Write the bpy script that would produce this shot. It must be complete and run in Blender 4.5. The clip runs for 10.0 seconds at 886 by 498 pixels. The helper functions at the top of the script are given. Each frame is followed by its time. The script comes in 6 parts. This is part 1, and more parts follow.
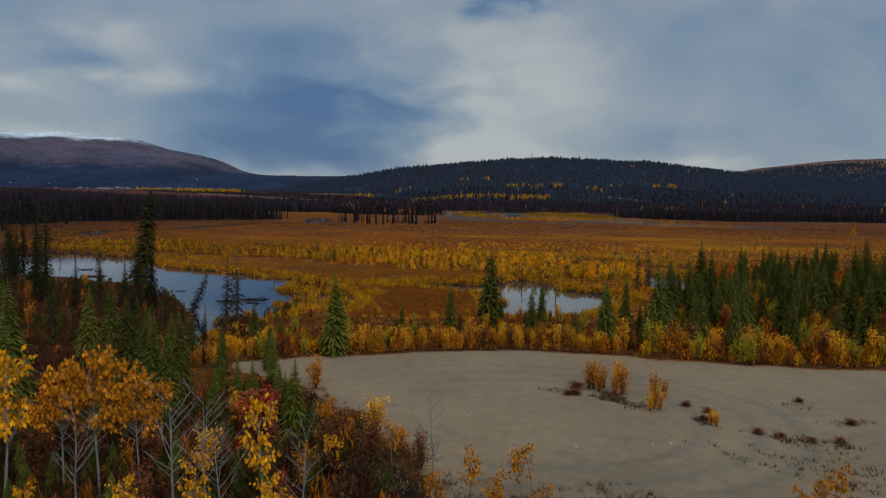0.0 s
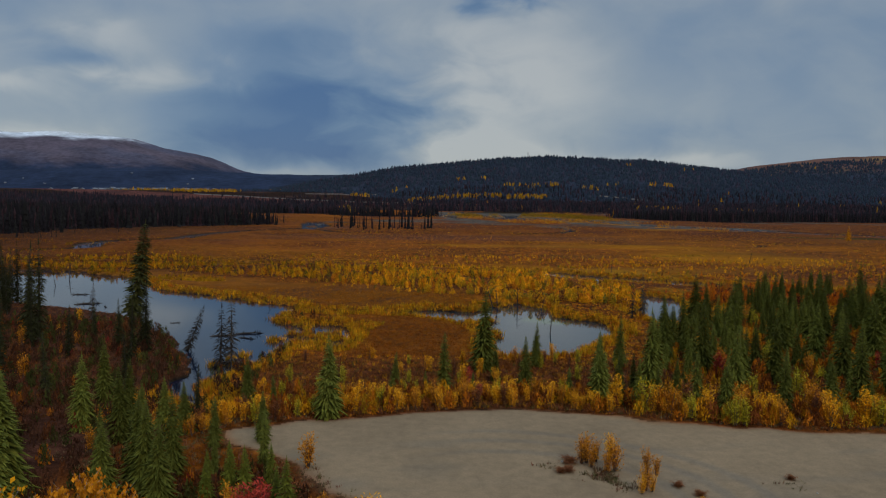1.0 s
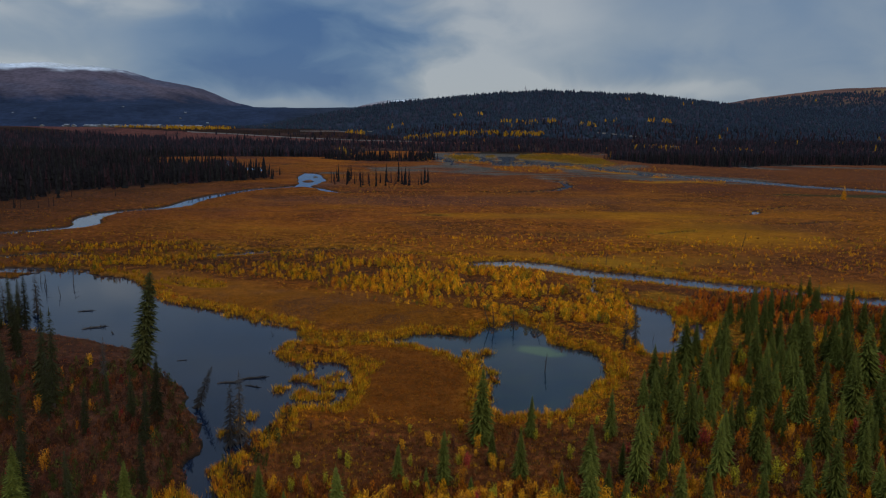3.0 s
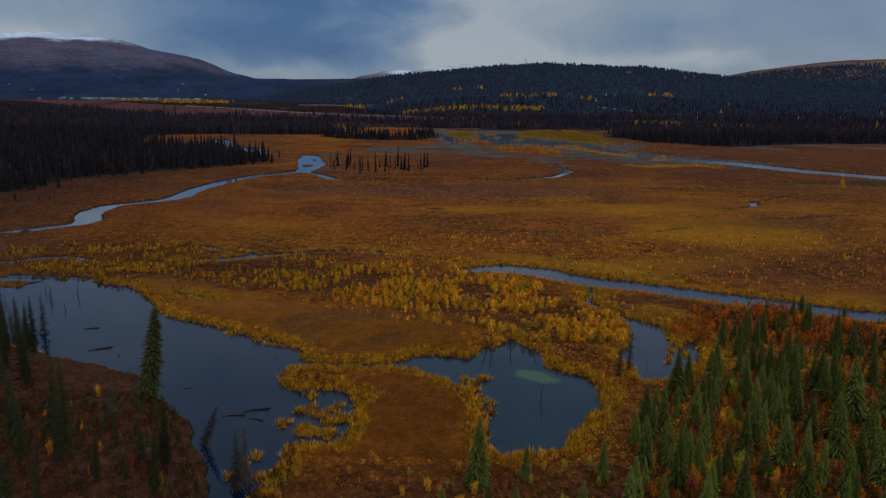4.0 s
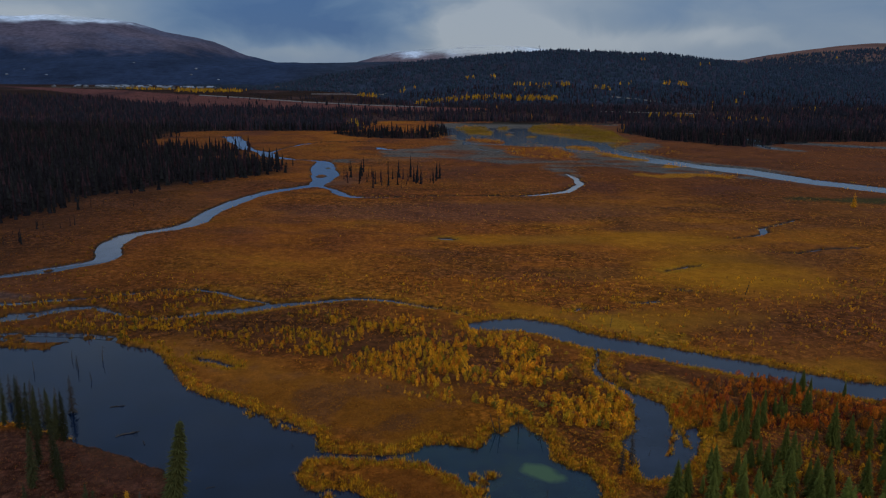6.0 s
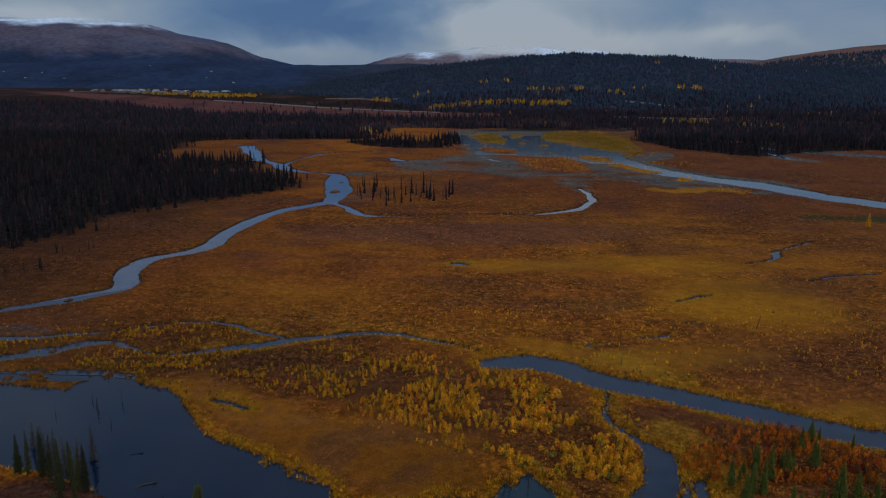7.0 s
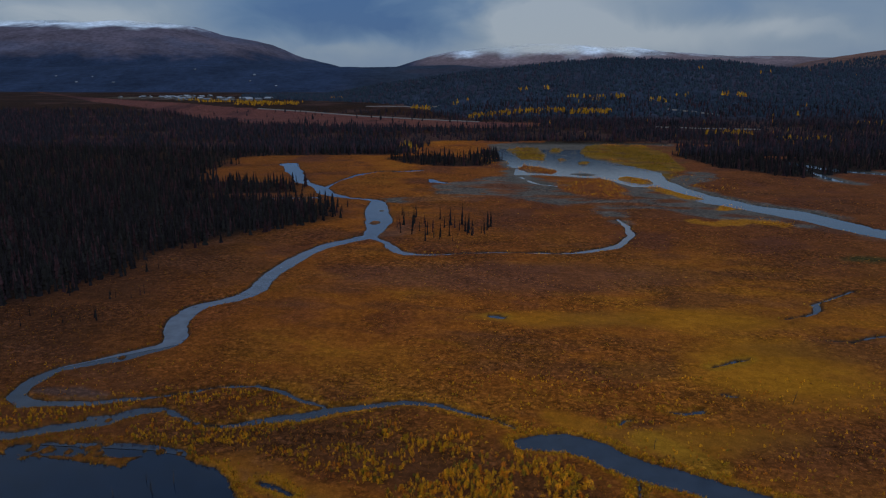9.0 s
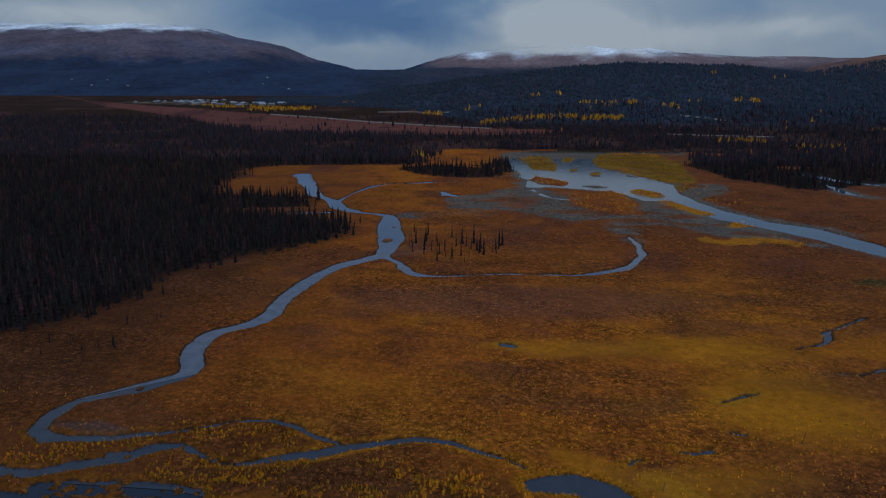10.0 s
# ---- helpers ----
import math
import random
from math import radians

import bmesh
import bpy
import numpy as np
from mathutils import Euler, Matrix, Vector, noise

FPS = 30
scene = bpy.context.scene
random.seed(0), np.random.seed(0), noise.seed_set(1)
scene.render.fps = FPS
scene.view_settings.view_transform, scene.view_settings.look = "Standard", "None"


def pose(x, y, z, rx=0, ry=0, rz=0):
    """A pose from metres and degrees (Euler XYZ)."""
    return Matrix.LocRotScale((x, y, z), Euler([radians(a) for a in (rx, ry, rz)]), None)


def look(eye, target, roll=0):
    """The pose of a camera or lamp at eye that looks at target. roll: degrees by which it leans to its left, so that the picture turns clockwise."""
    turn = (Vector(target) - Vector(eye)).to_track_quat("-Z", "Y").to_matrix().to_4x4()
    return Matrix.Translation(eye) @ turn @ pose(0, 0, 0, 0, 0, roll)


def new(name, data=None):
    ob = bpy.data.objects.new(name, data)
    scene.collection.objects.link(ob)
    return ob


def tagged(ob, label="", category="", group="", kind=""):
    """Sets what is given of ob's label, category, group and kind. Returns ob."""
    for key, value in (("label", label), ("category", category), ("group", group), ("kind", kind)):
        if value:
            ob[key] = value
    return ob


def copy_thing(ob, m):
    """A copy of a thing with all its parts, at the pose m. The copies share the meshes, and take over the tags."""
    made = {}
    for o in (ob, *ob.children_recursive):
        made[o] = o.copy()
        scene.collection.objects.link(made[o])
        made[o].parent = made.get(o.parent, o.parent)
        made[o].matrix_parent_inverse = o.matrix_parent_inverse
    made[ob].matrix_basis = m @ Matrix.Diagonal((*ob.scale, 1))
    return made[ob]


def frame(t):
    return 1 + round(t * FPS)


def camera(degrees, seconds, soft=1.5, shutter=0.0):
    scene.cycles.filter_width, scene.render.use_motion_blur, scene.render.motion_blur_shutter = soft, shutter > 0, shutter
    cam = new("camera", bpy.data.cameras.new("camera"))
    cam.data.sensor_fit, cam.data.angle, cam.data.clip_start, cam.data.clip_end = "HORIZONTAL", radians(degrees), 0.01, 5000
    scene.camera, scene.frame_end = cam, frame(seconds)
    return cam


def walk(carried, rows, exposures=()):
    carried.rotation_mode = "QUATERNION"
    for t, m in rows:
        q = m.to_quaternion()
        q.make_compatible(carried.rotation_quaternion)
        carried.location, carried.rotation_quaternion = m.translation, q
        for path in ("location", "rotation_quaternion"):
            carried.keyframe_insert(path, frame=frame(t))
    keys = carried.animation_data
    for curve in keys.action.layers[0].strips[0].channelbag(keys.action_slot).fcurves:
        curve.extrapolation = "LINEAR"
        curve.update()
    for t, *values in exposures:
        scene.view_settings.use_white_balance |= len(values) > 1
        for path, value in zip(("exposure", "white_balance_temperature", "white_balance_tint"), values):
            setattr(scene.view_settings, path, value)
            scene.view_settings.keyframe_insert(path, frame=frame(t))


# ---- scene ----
cam = camera(62.7, 10.0, 1.2)
PATH = [
    (0, (0.052, -0.026, 8.051), (0.039, 1.97, 7.929), 1.0),
    (0.5, (0.171, 0.14, 9.38), (0.162, 2.136, 9.252), 1.1),
    (1, (0.181, 0.174, 11.118), (0.177, 2.17, 10.989), 0.8),
    (1.5, (0.259, 0.495, 13.128), (0.256, 2.489, 12.971), 0.5),
    (2, (0.152, 0.3, 15.622), (0.151, 2.288, 15.397), 0.4),
    (2.5, (-0.068, -0.036, 18.3), (-0.064, 1.948, 18.044), 0.5),
    (3.8, (-0.074, -0.288, 26.294), (-0.065, 1.671, 25.893), 0.6),
    (4, (-0.031, -0.419, 27.358), (-0.022, 1.541, 26.96), 0.6),
    (4.5, (0.113, 0.095, 30.328), (0.119, 2.054, 29.923), 0.5),
    (5, (0.094, -0.137, 33.7), (0.093, 1.811, 33.243), 0.5),
    (5.5, (0.07, -0.523, 37.187), (0.058, 1.425, 36.735), 0.5),
    (7, (0.285, -0.577, 47.753), (0.223, 1.37, 47.299), 0.3),
    (7.5, (0.339, -0.425, 51.185), (0.251, 1.52, 50.726), 0.1),
    (8, (0.292, -0.667, 55.008), (0.173, 1.276, 54.548), 0.1),
    (8.5, (0.266, -0.589, 59.147), (0.122, 1.352, 58.687), 0.2),
    (9, (0.462, -0.525, 63.402), (0.294, 1.413, 62.938), 0.0),
    (9.5, (0.412, -0.763, 67.671), (0.225, 1.174, 67.208), -0.0),
    (10, (0.432, -0.78, 71.775), (0.232, 1.155, 71.31), -0.1),
]
walk(cam, [(t, look(eye, target, roll)) for t, eye, target, roll in PATH], [(0.0, 0.09, 6430, 10), (1.5, 0.08, 6380, 10), (2.5, 0.02, 6220, 11), (4.5, -0.18, 5800, 12), (7.0, -0.18, 5720, 12), (10.0, -0.22, 5620, 11)])

# ---- world: an overcast autumn sky with broken cloud ----
SUN_EL, SUN_AZ = radians(32), radians(150)
world = bpy.data.worlds.new("overcast_sky")
scene.world = world
world.use_nodes = True
wn, wl = world.node_tree.nodes, world.node_tree.links
wn.clear()


def wnode(kind, **sets):
    n = wn.new(kind)
    for k, v in sets.items():
        n.inputs[k].default_value = v
    return n


def wmath(op, a, b=None, c=None):
    n = wn.new("ShaderNodeMath")
    n.operation = op
    for i, v in enumerate((a, b, c)):
        if v is None:
            continue
        if isinstance(v, (int, float)):
            n.inputs[i].default_value = v
        else:
            wl.new(v, n.inputs[i])
    return n.outputs[0]


coord = wn.new("ShaderNodeTexCoord")
sep = wn.new("ShaderNodeSeparateXYZ")
wl.new(coord.outputs["Generated"], sep.inputs[0])
ahead = wmath("MAXIMUM", sep.outputs[1], 0.02)
su, sv = wmath("DIVIDE", sep.outputs[0], ahead), wmath("DIVIDE", sep.outputs[2], ahead)
# cloud noise, flattened towards the horizon
flat = wn.new("ShaderNodeMapping")
flat.inputs["Scale"].default_value = (1.0, 1.0, 1.9)
wl.new(coord.outputs["Generated"], flat.inputs[0])
big = wnode("ShaderNodeTexNoise", Scale=3.4, Detail=5.0, Roughness=0.5, Distortion=0.5)
fine = wnode("ShaderNodeTexNoise", Scale=9.0, Detail=5.0, Roughness=0.5, Distortion=0.6)
wl.new(flat.outputs[0], big.inputs["Vector"])
wl.new(flat.outputs[0], fine.inputs["Vector"])
warp_u = wmath("ADD", su, wmath("MULTIPLY", wmath("SUBTRACT", fine.outputs[0], 0.5), 0.24))
warp_v = wmath("ADD", sv, wmath("MULTIPLY", wmath("SUBTRACT", fine.outputs["Color"], 0.5), 0.09))
cover = wmath("ADD", 0.71, wmath("MULTIPLY", wmath("SUBTRACT", big.outputs[0], 0.5), 0.55))
cover = wmath("ADD", cover, wmath("MULTIPLY", wmath("SUBTRACT", fine.outputs[0], 0.5), 0.42))
# cloud masses and gaps: tangent of bearing, tangent of elevation, their spreads, strength
for u0, v0, du, dv, amp in [(-0.20, 0.135, 0.17, 0.030, -0.44), (-0.11, 0.112, 0.09, 0.020, -0.22), (-0.26, 0.205, 0.14, 0.040, -0.22), (-0.27, 0.078, 0.13, 0.030, -0.46), (-0.14, 0.068, 0.07, 0.018, 0.10),
                            (-0.40, 0.165, 0.09, 0.030, 0.26), (-0.46, 0.22, 0.16, 0.030, 0.20), (-0.51, 0.185, 0.06, 0.012, -0.22), (-0.58, 0.165, 0.05, 0.015, 0.14), (-0.60, 0.085, 0.16, 0.022, 0.22),
                            (-0.14, 0.072, 0.09, 0.024, -0.34), (-0.23, 0.036, 0.08, 0.010, 0.12), (-0.20, 0.058, 0.15, 0.026, -0.10), (0.08, 0.048, 0.16, 0.032, 0.36), (0.09, 0.150, 0.15, 0.075, 0.22), (0.08, 0.275, 0.05, 0.014, -0.42),
                            (0.27, 0.085, 0.07, 0.030, -0.14), (0.33, 0.060, 0.09, 0.012, 0.16), (0.50, 0.15, 0.20, 0.12, -0.05)]:
    qu = wmath("POWER", wmath("DIVIDE", wmath("SUBTRACT", warp_u, u0), du), 2.0)
    qv = wmath("POWER", wmath("DIVIDE", wmath("SUBTRACT", warp_v, v0), dv), 2.0)
    blob = wmath("EXPONENT", wmath("MULTIPLY", wmath("ADD", qu, qv), -1.0))
    cover = wmath("ADD", cover, wmath("MULTIPLY", blob, 1.45 * amp))
ramp = wn.new("ShaderNodeValToRGB")
ramp.color_ramp.elements[0].position, ramp.color_ramp.elements[0].color = 0.0, (0.060, 0.135, 0.29, 1)
ramp.color_ramp.elements[1].position, ramp.color_ramp.elements[1].color = 1.0, (0.47, 0.50, 0.51, 1)
for where, colour in ((0.3, (0.115, 0.20, 0.335, 1)), (0.55, (0.19, 0.272, 0.385, 1)), (0.8, (0.305, 0.365, 0.425, 1))):
    e = ramp.color_ramp.elements.new(where)
    e.color = colour
wl.new(cover, ramp.inputs[0])
sky = wn.new("ShaderNodeTexSky")
sky.sky_type, sky.sun_disc, sky.sun_elevation, sky.sun_rotation = "NISHITA", False, SUN_EL, SUN_AZ
bg_sky, bg_cloud = wnode("ShaderNodeBackground", Strength=0.008), wnode("ShaderNodeBackground", Strength=0.78)
# an overcast sky is brightest overhead
lift = wmath("POWER", wmath("MAXIMUM", sep.outputs[2], 0.0), 5.0)
wl.new(wmath("MULTIPLY", 0.74, wmath("ADD", 1.0, wmath("MULTIPLY", lift, 4.7))), bg_cloud.inputs["Strength"])
wl.new(sky.outputs[0], bg_sky.inputs[0])
wl.new(ramp.outputs[0], bg_cloud.inputs[0])
both, wout = wn.new("ShaderNodeAddShader"), wn.new("ShaderNodeOutputWorld")
wl.new(bg_sky.outputs[0], both.inputs[0])
wl.new(bg_cloud.outputs[0], both.inputs[1])
wl.new(both.outputs[0], wout.inputs[0])

# one soft sun behind thin cloud
sun = new("sun", bpy.data.lights.new("sun", "SUN"))
sun.data.energy, sun.data.angle, sun.data.color = 0.9, radians(14), (1.0, 0.93, 0.82)
sun.matrix_world = look((0, 0, 300), (-300 * math.sin(SUN_AZ) / math.tan(SUN_EL), -300 * math.cos(SUN_AZ) / math.tan(SUN_EL), 0))


WATER_Z = -0.35


# ---- materials ----
def material(name, rough=0.9, spec=0.25):
    m = bpy.data.materials.new(name)
    m.use_nodes = True
    b = m.node_tree.nodes["Principled BSDF"]
    b.inputs["Roughness"].default_value = rough
    b.inputs["Specular IOR Level"].default_value = spec
    return m, m.node_tree.nodes, m.node_tree.links, b


def node(nodes, kind, **sets):
    n = nodes.new(kind)
    for k, v in sets.items():
        n.inputs[k.replace("_", " ")].default_value = v
    return n


def mix(nodes, links, kind, fac, a, b):
    """A colour mix; a and b are sockets or colours."""
    n = nodes.new("ShaderNodeMix")
    n.data_type, n.blend_type = "RGBA", kind
    for sock, v in ((n.inputs[0], fac), (n.inputs[6], a), (n.inputs[7], b)):
        if hasattr(v, "is_linked"):
            links.new(v, sock)
        else:
            sock.default_value = v
    return n.outputs[2]


def spread(nodes, links, value, low, high):
    """A 0..1 socket stretched to low..high, as a grey factor."""
    n = nodes.new("ShaderNodeMapRange")
    n.inputs["To Min"].default_value, n.inputs["To Max"].default_value = low, high
    links.new(value, n.inputs["Value"])
    return n.outputs[0]


def tinted(name, attr="tint", scales=(0.9, 7.0), depth=0.35, bump=0.5, rough=0.95, per="", dist=0.2, spec=0.03, vary=0.3):
    """Colour from the mesh's plant or soil tint, mottled at two scales, with relief."""
    m, n, l, b = material(name, rough, spec)
    col = n.new("ShaderNodeAttribute")
    col.attribute_name = attr
    pos = n.new("ShaderNodeTexCoord")
    out = col.outputs["Color"]
    last = None
    for s in scales:
        t = node(n, "ShaderNodeTexNoise", Scale=s, Detail=5.0, Roughness=0.62)
        l.new(pos.outputs["Object"], t.inputs["Vector"])
        f = n.new("ShaderNodeMapRange")
        f.inputs["From Min"].default_value, f.inputs["From Max"].default_value = 0.3, 0.7
        f.inputs["To Min"].default_value, f.inputs["To Max"].default_value = 1 - depth, 1 + depth
        l.new(t.outputs[0], f.inputs["Value"])
        out = mix(n, l, "MULTIPLY", 1.0, out, f.outputs[0])
        last = t
    if per:
        src = n.new("ShaderNodeNewGeometry" if per == "island" else "ShaderNodeObjectInfo")
        f = spread(n, l, src.outputs["Random Per Island" if per == "island" else "Random"], 1 - vary, 1 + vary)
        out = mix(n, l, "MULTIPLY", 1.0, out, f)
    l.new(out, b.inputs["Base Color"])
    if bump:
        bp = node(n, "ShaderNodeBump", Strength=bump, Distance=dist)
        l.new(last.outputs[0], bp.inputs["Height"])
        l.new(bp.outputs[0], b.inputs["Normal"])
    return m


def plain(name, colour, colour2, scale=6.0, rough=0.85, bump=0.3, per="", stretch=(1, 1, 1), spec=0.06, dist=0.02):
    """Two tones of one surface in grain and blotches."""
    m, n, l, b = material(name, rough, spec)
    pos, mp = n.new("ShaderNodeTexCoord"), n.new("ShaderNodeMapping")
    mp.inputs["Scale"].default_value = stretch
    l.new(pos.outputs["Object"], mp.inputs[0])
    t = node(n, "ShaderNodeTexNoise", Scale=scale, Detail=6.0, Roughness=0.65)
    t2 = node(n, "ShaderNodeTexNoise", Scale=scale * 0.17, Detail=3.0)
    l.new(mp.outputs[0], t.inputs["Vector"])
    l.new(pos.outputs["Object"], t2.inputs["Vector"])
    f = n.new("ShaderNodeMapRange")
    f.inputs["From Min"].default_value, f.inputs["From Max"].default_value = 0.32, 0.68
    l.new(t.outputs[0], f.inputs["Value"])
    out = mix(n, l, "MIX", f.outputs[0], (*colour, 1), (*colour2, 1))
    out = mix(n, l, "MULTIPLY", 1.0, out, spread(n, l, t2.outputs[0], 0.7, 1.3))
    for kind in ((per,) if per else ()):
        src = n.new("ShaderNodeNewGeometry" if kind == "island" else "ShaderNodeObjectInfo")
        out = mix(n, l, "MULTIPLY", 1.0, out, spread(n, l, src.outputs["Random Per Island" if kind == "island" else "Random"], 0.6, 1.4))
    l.new(out, b.inputs["Base Color"])
    bp = node(n, "ShaderNodeBump", Strength=bump, Distance=dist)
    l.new(t.outputs[0], bp.inputs["Height"])
    l.new(bp.outputs[0], b.inputs["Normal"])
    return m


def water_material(name, body, silt=None):
    m, n, l, b = material(name, 0.04, 0.5)
    b.inputs["IOR"].default_value = 1.33
    pos = n.new("ShaderNodeTexCoord")
    t = node(n, "ShaderNodeTexNoise", Scale=0.25, Detail=4.0)
    l.new(pos.outputs["Object"], t.inputs["Vector"])
    out = mix(n, l, "MIX", t.outputs[0], (*[c * 0.5 for c in body], 1), (*[c * 1.5 for c in body], 1))
    if silt:
        # pale silt showing through the shallow water
        s = node(n, "ShaderNodeTexNoise", Scale=0.5, Detail=3.0)
        l.new(pos.outputs["Object"], s.inputs["Vector"])
        spot = n.new("ShaderNodeMapping")
        spot.vector_type = "TEXTURE"
        spot.inputs["Location"].default_value, spot.inputs["Rotation"].default_value, spot.inputs["Scale"].default_value = (10.0, 70.4, WATER_Z), (0, 0, -0.6), (2.7, 1.6, 1)
        l.new(pos.outputs["Object"], spot.inputs[0])
        far = n.new("ShaderNodeVectorMath")
        far.operation = "LENGTH"
        l.new(spot.outputs[0], far.inputs[0])
        add = n.new("ShaderNodeMath")
        add.operation = "ADD"
        l.new(far.outputs["Value"], add.inputs[0])
        l.new(s.outputs[0], add.inputs[1])
        f = n.new("ShaderNodeMapRange")
        f.interpolation_type = "SMOOTHSTEP"
        for key, v in (("From Min", 1.1), ("From Max", 1.65), ("To Min", 1.0), ("To Max", 0.0)):
            f.inputs[key].default_value = v
        l.new(add.outputs[0], f.inputs["Value"])
        out = mix(n, l, "MIX", spread(n, l, s.outputs[0], -0.35, 0.55), out, (*[c * 0.45 for c in silt], 1))
        out = mix(n, l, "MIX", f.outputs[0], out, (*silt, 1))
    l.new(out, b.inputs["Base Color"])
    w = node(n, "ShaderNodeTexNoise", Scale=1.6, Detail=3.0)
    l.new(pos.outputs["Object"], w.inputs["Vector"])
    bp = node(n, "ShaderNodeBump", Strength=0.05, Distance=0.05)
    l.new(w.outputs[0], bp.inputs["Height"])
    l.new(bp.outputs[0], b.inputs["Normal"])
    return m


def cushions(m, sizes, low, high):
    """Low cushions of plants, gap shade put into the colour, strongest in shrubby cover."""
    n, l = m.node_tree.nodes, m.node_tree.links
    b = n["Principled BSDF"]
    out = b.inputs["Base Color"].links[0].from_socket
    pos, cover = n.new("ShaderNodeTexCoord"), n.new("ShaderNodeAttribute")
    cover.attribute_name = "tint"
    w = node(n, "ShaderNodeTexNoise", Scale=0.7, Detail=4.0)
    l.new(pos.outputs["Object"], w.inputs["Vector"])
    wob = mix(n, l, "ADD", 1.0, pos.outputs["Object"], w.outputs["Color"])
    for size in sizes:
        v = node(n, "ShaderNodeTexVoronoi", Scale=size)
        l.new(wob, v.inputs["Vector"])
        f = n.new("ShaderNodeMapRange")
        f.interpolation_type = "SMOOTHSTEP"
        f.inputs["From Min"].default_value, f.inputs["From Max"].default_value = 0.12, 0.62
        f.inputs["To Min"].default_value, f.inputs["To Max"].default_value = high, low
        l.new(v.outputs["Distance"], f.inputs["Value"])
        # each cushion is a plant of its own, darker or paler
        tone = mix(n, l, "MULTIPLY", 1.0, f.outputs[0], spread(n, l, mono(n, l, v.outputs["Color"]), 0.6, 1.4))
        amount = spread(n, l, cover.outputs["Alpha"], 0.12, 1.0)
        out = mix(n, l, "MULTIPLY", amount, out, tone)
    l.new(out, b.inputs["Base Color"])
    return m


def mono(n, l, colour):
    sp = n.new("ShaderNodeSeparateColor")
    l.new(colour, sp.inputs[0])
    return sp.outputs[0]


M_BOG = cushions(tinted("bog_sedge", scales=(0.07, 0.45, 3.4), depth=0.20, bump=1.0, dist=0.4), (1.7, 0.8), 0.78, 1.26)
M_GRAVEL = tinted("grey_gravel", scales=(0.25, 2.2, 14.0), depth=0.13, bump=0.35, dist=0.03, rough=0.9, spec=0.2)
M_HILL = tinted("hill_cover", scales=(0.012, 0.09), depth=0.35, bump=0.6, dist=4.0)
def in_cloud(m, low, high):
    """The top of a mountain is lost in the cloud base."""
    n, l = m.node_tree.nodes, m.node_tree.links
    pos, sp = n.new("ShaderNodeTexCoord"), n.new("ShaderNodeSeparateXYZ")
    t = node(n, "ShaderNodeTexNoise", Scale=0.004, Detail=5.0)
    l.new(pos.outputs["Object"], sp.inputs[0])
    l.new(pos.outputs["Object"], t.inputs["Vector"])
    add = n.new("ShaderNodeMath")
    add.operation = "MULTIPLY_ADD"
    add.inputs[1].default_value = 150.0
    l.new(t.outputs[0], add.inputs[0])
    l.new(sp.outputs[2], add.inputs[2])
    f = n.new("ShaderNodeMapRange")
    f.interpolation_type = "SMOOTHSTEP"
    f.inputs["From Min"].default_value, f.inputs["From Max"].default_value = low + 75, high + 75
    l.new(add.outputs[0], f.inputs["Value"])
    mx, tr = n.new("ShaderNodeMixShader"), n.new("ShaderNodeBsdfTransparent")
    l.new(f.outputs[0], mx.inputs[0])
    l.new(n["Principled BSDF"].outputs[0], mx.inputs[1])
    l.new(tr.outputs[0], mx.inputs[2])
    l.new(mx.outputs[0], n["Material Output"].inputs[0])
    return m


M_MOUNTAIN = in_cloud(tinted("mountain_tundra", scales=(0.006, 0.05), depth=0.3, bump=0.5, dist=6.0), 266, 330)
M_FARMOUNT = in_cloud(tinted("far_mountain_rock", scales=(0.006, 0.05), depth=0.3, bump=0.5, dist=6.0), 150, 238)
M_STUFF = tinted("autumn_foliage", scales=(1.5, 9.0), depth=0.22, bump=0.0, per="island", rough=0.9, spec=0.03)
M_SEDGE = tinted("tawny_sedge", scales=(0.5, 4.0), depth=0.18, bump=0.0, per="island", rough=0.9, spec=0.03, vary=0.16)
M_FARTREE = tinted("far_spruce_needles", scales=(0.6,), depth=0.3, bump=0.0, per="island", rough=0.95, vary=0.15, spec=0.02)
M_NEEDLE = plain("spruce_needles", (0.052, 0.063, 0.011), (0.160, 0.156, 0.024), 5.0, 0.8, 0.4, "object")
M_SHAGGY = plain("lichened_spruce_needles", (0.030, 0.034, 0.010), (0.085, 0.078, 0.022), 5.0, 0.85, 0.4, "object")
M_DARKSPRUCE = plain("dark_spruce_needles", (0.017, 0.019, 0.008), (0.050, 0.046, 0.016), 5.0, 0.85, 0.4, "object")
M_LARCH = plain("larch_needles", (0.072, 0.080, 0.010), (0.15, 0.150, 0.018), 5.0, 0.8, 0.4, "object")
M_DEADNEEDLE = plain("dead_twigs", (0.035, 0.030, 0.026), (0.075, 0.06, 0.05), 5.0, 0.9, 0.4, "object")
M_BARK = plain("spruce_bark", (0.05, 0.04, 0.032), (0.11, 0.09, 0.075), 12.0, 0.95, 0.6, stretch=(1, 1, 0.25))
M_ASPENBARK = plain("grey_aspen_bark", (0.15, 0.14, 0.125), (0.27, 0.255, 0.23), 9.0, 0.9, 0.4, stretch=(1, 1, 0.4))
M_TWIG = plain("brown_twigs", (0.07, 0.045, 0.035), (0.15, 0.10, 0.08), 14.0, 0.9, 0.3)
M_YELLOW = plain("yellow_leaves", (0.66, 0.27, 0.006), (0.84, 0.39, 0.010), 3.0, 0.7, 0.1, "island")
M_ORANGE = plain("orange_leaves", (0.42, 0.140, 0.008), (0.60, 0.235, 0.010), 3.0, 0.7, 0.1, "island")
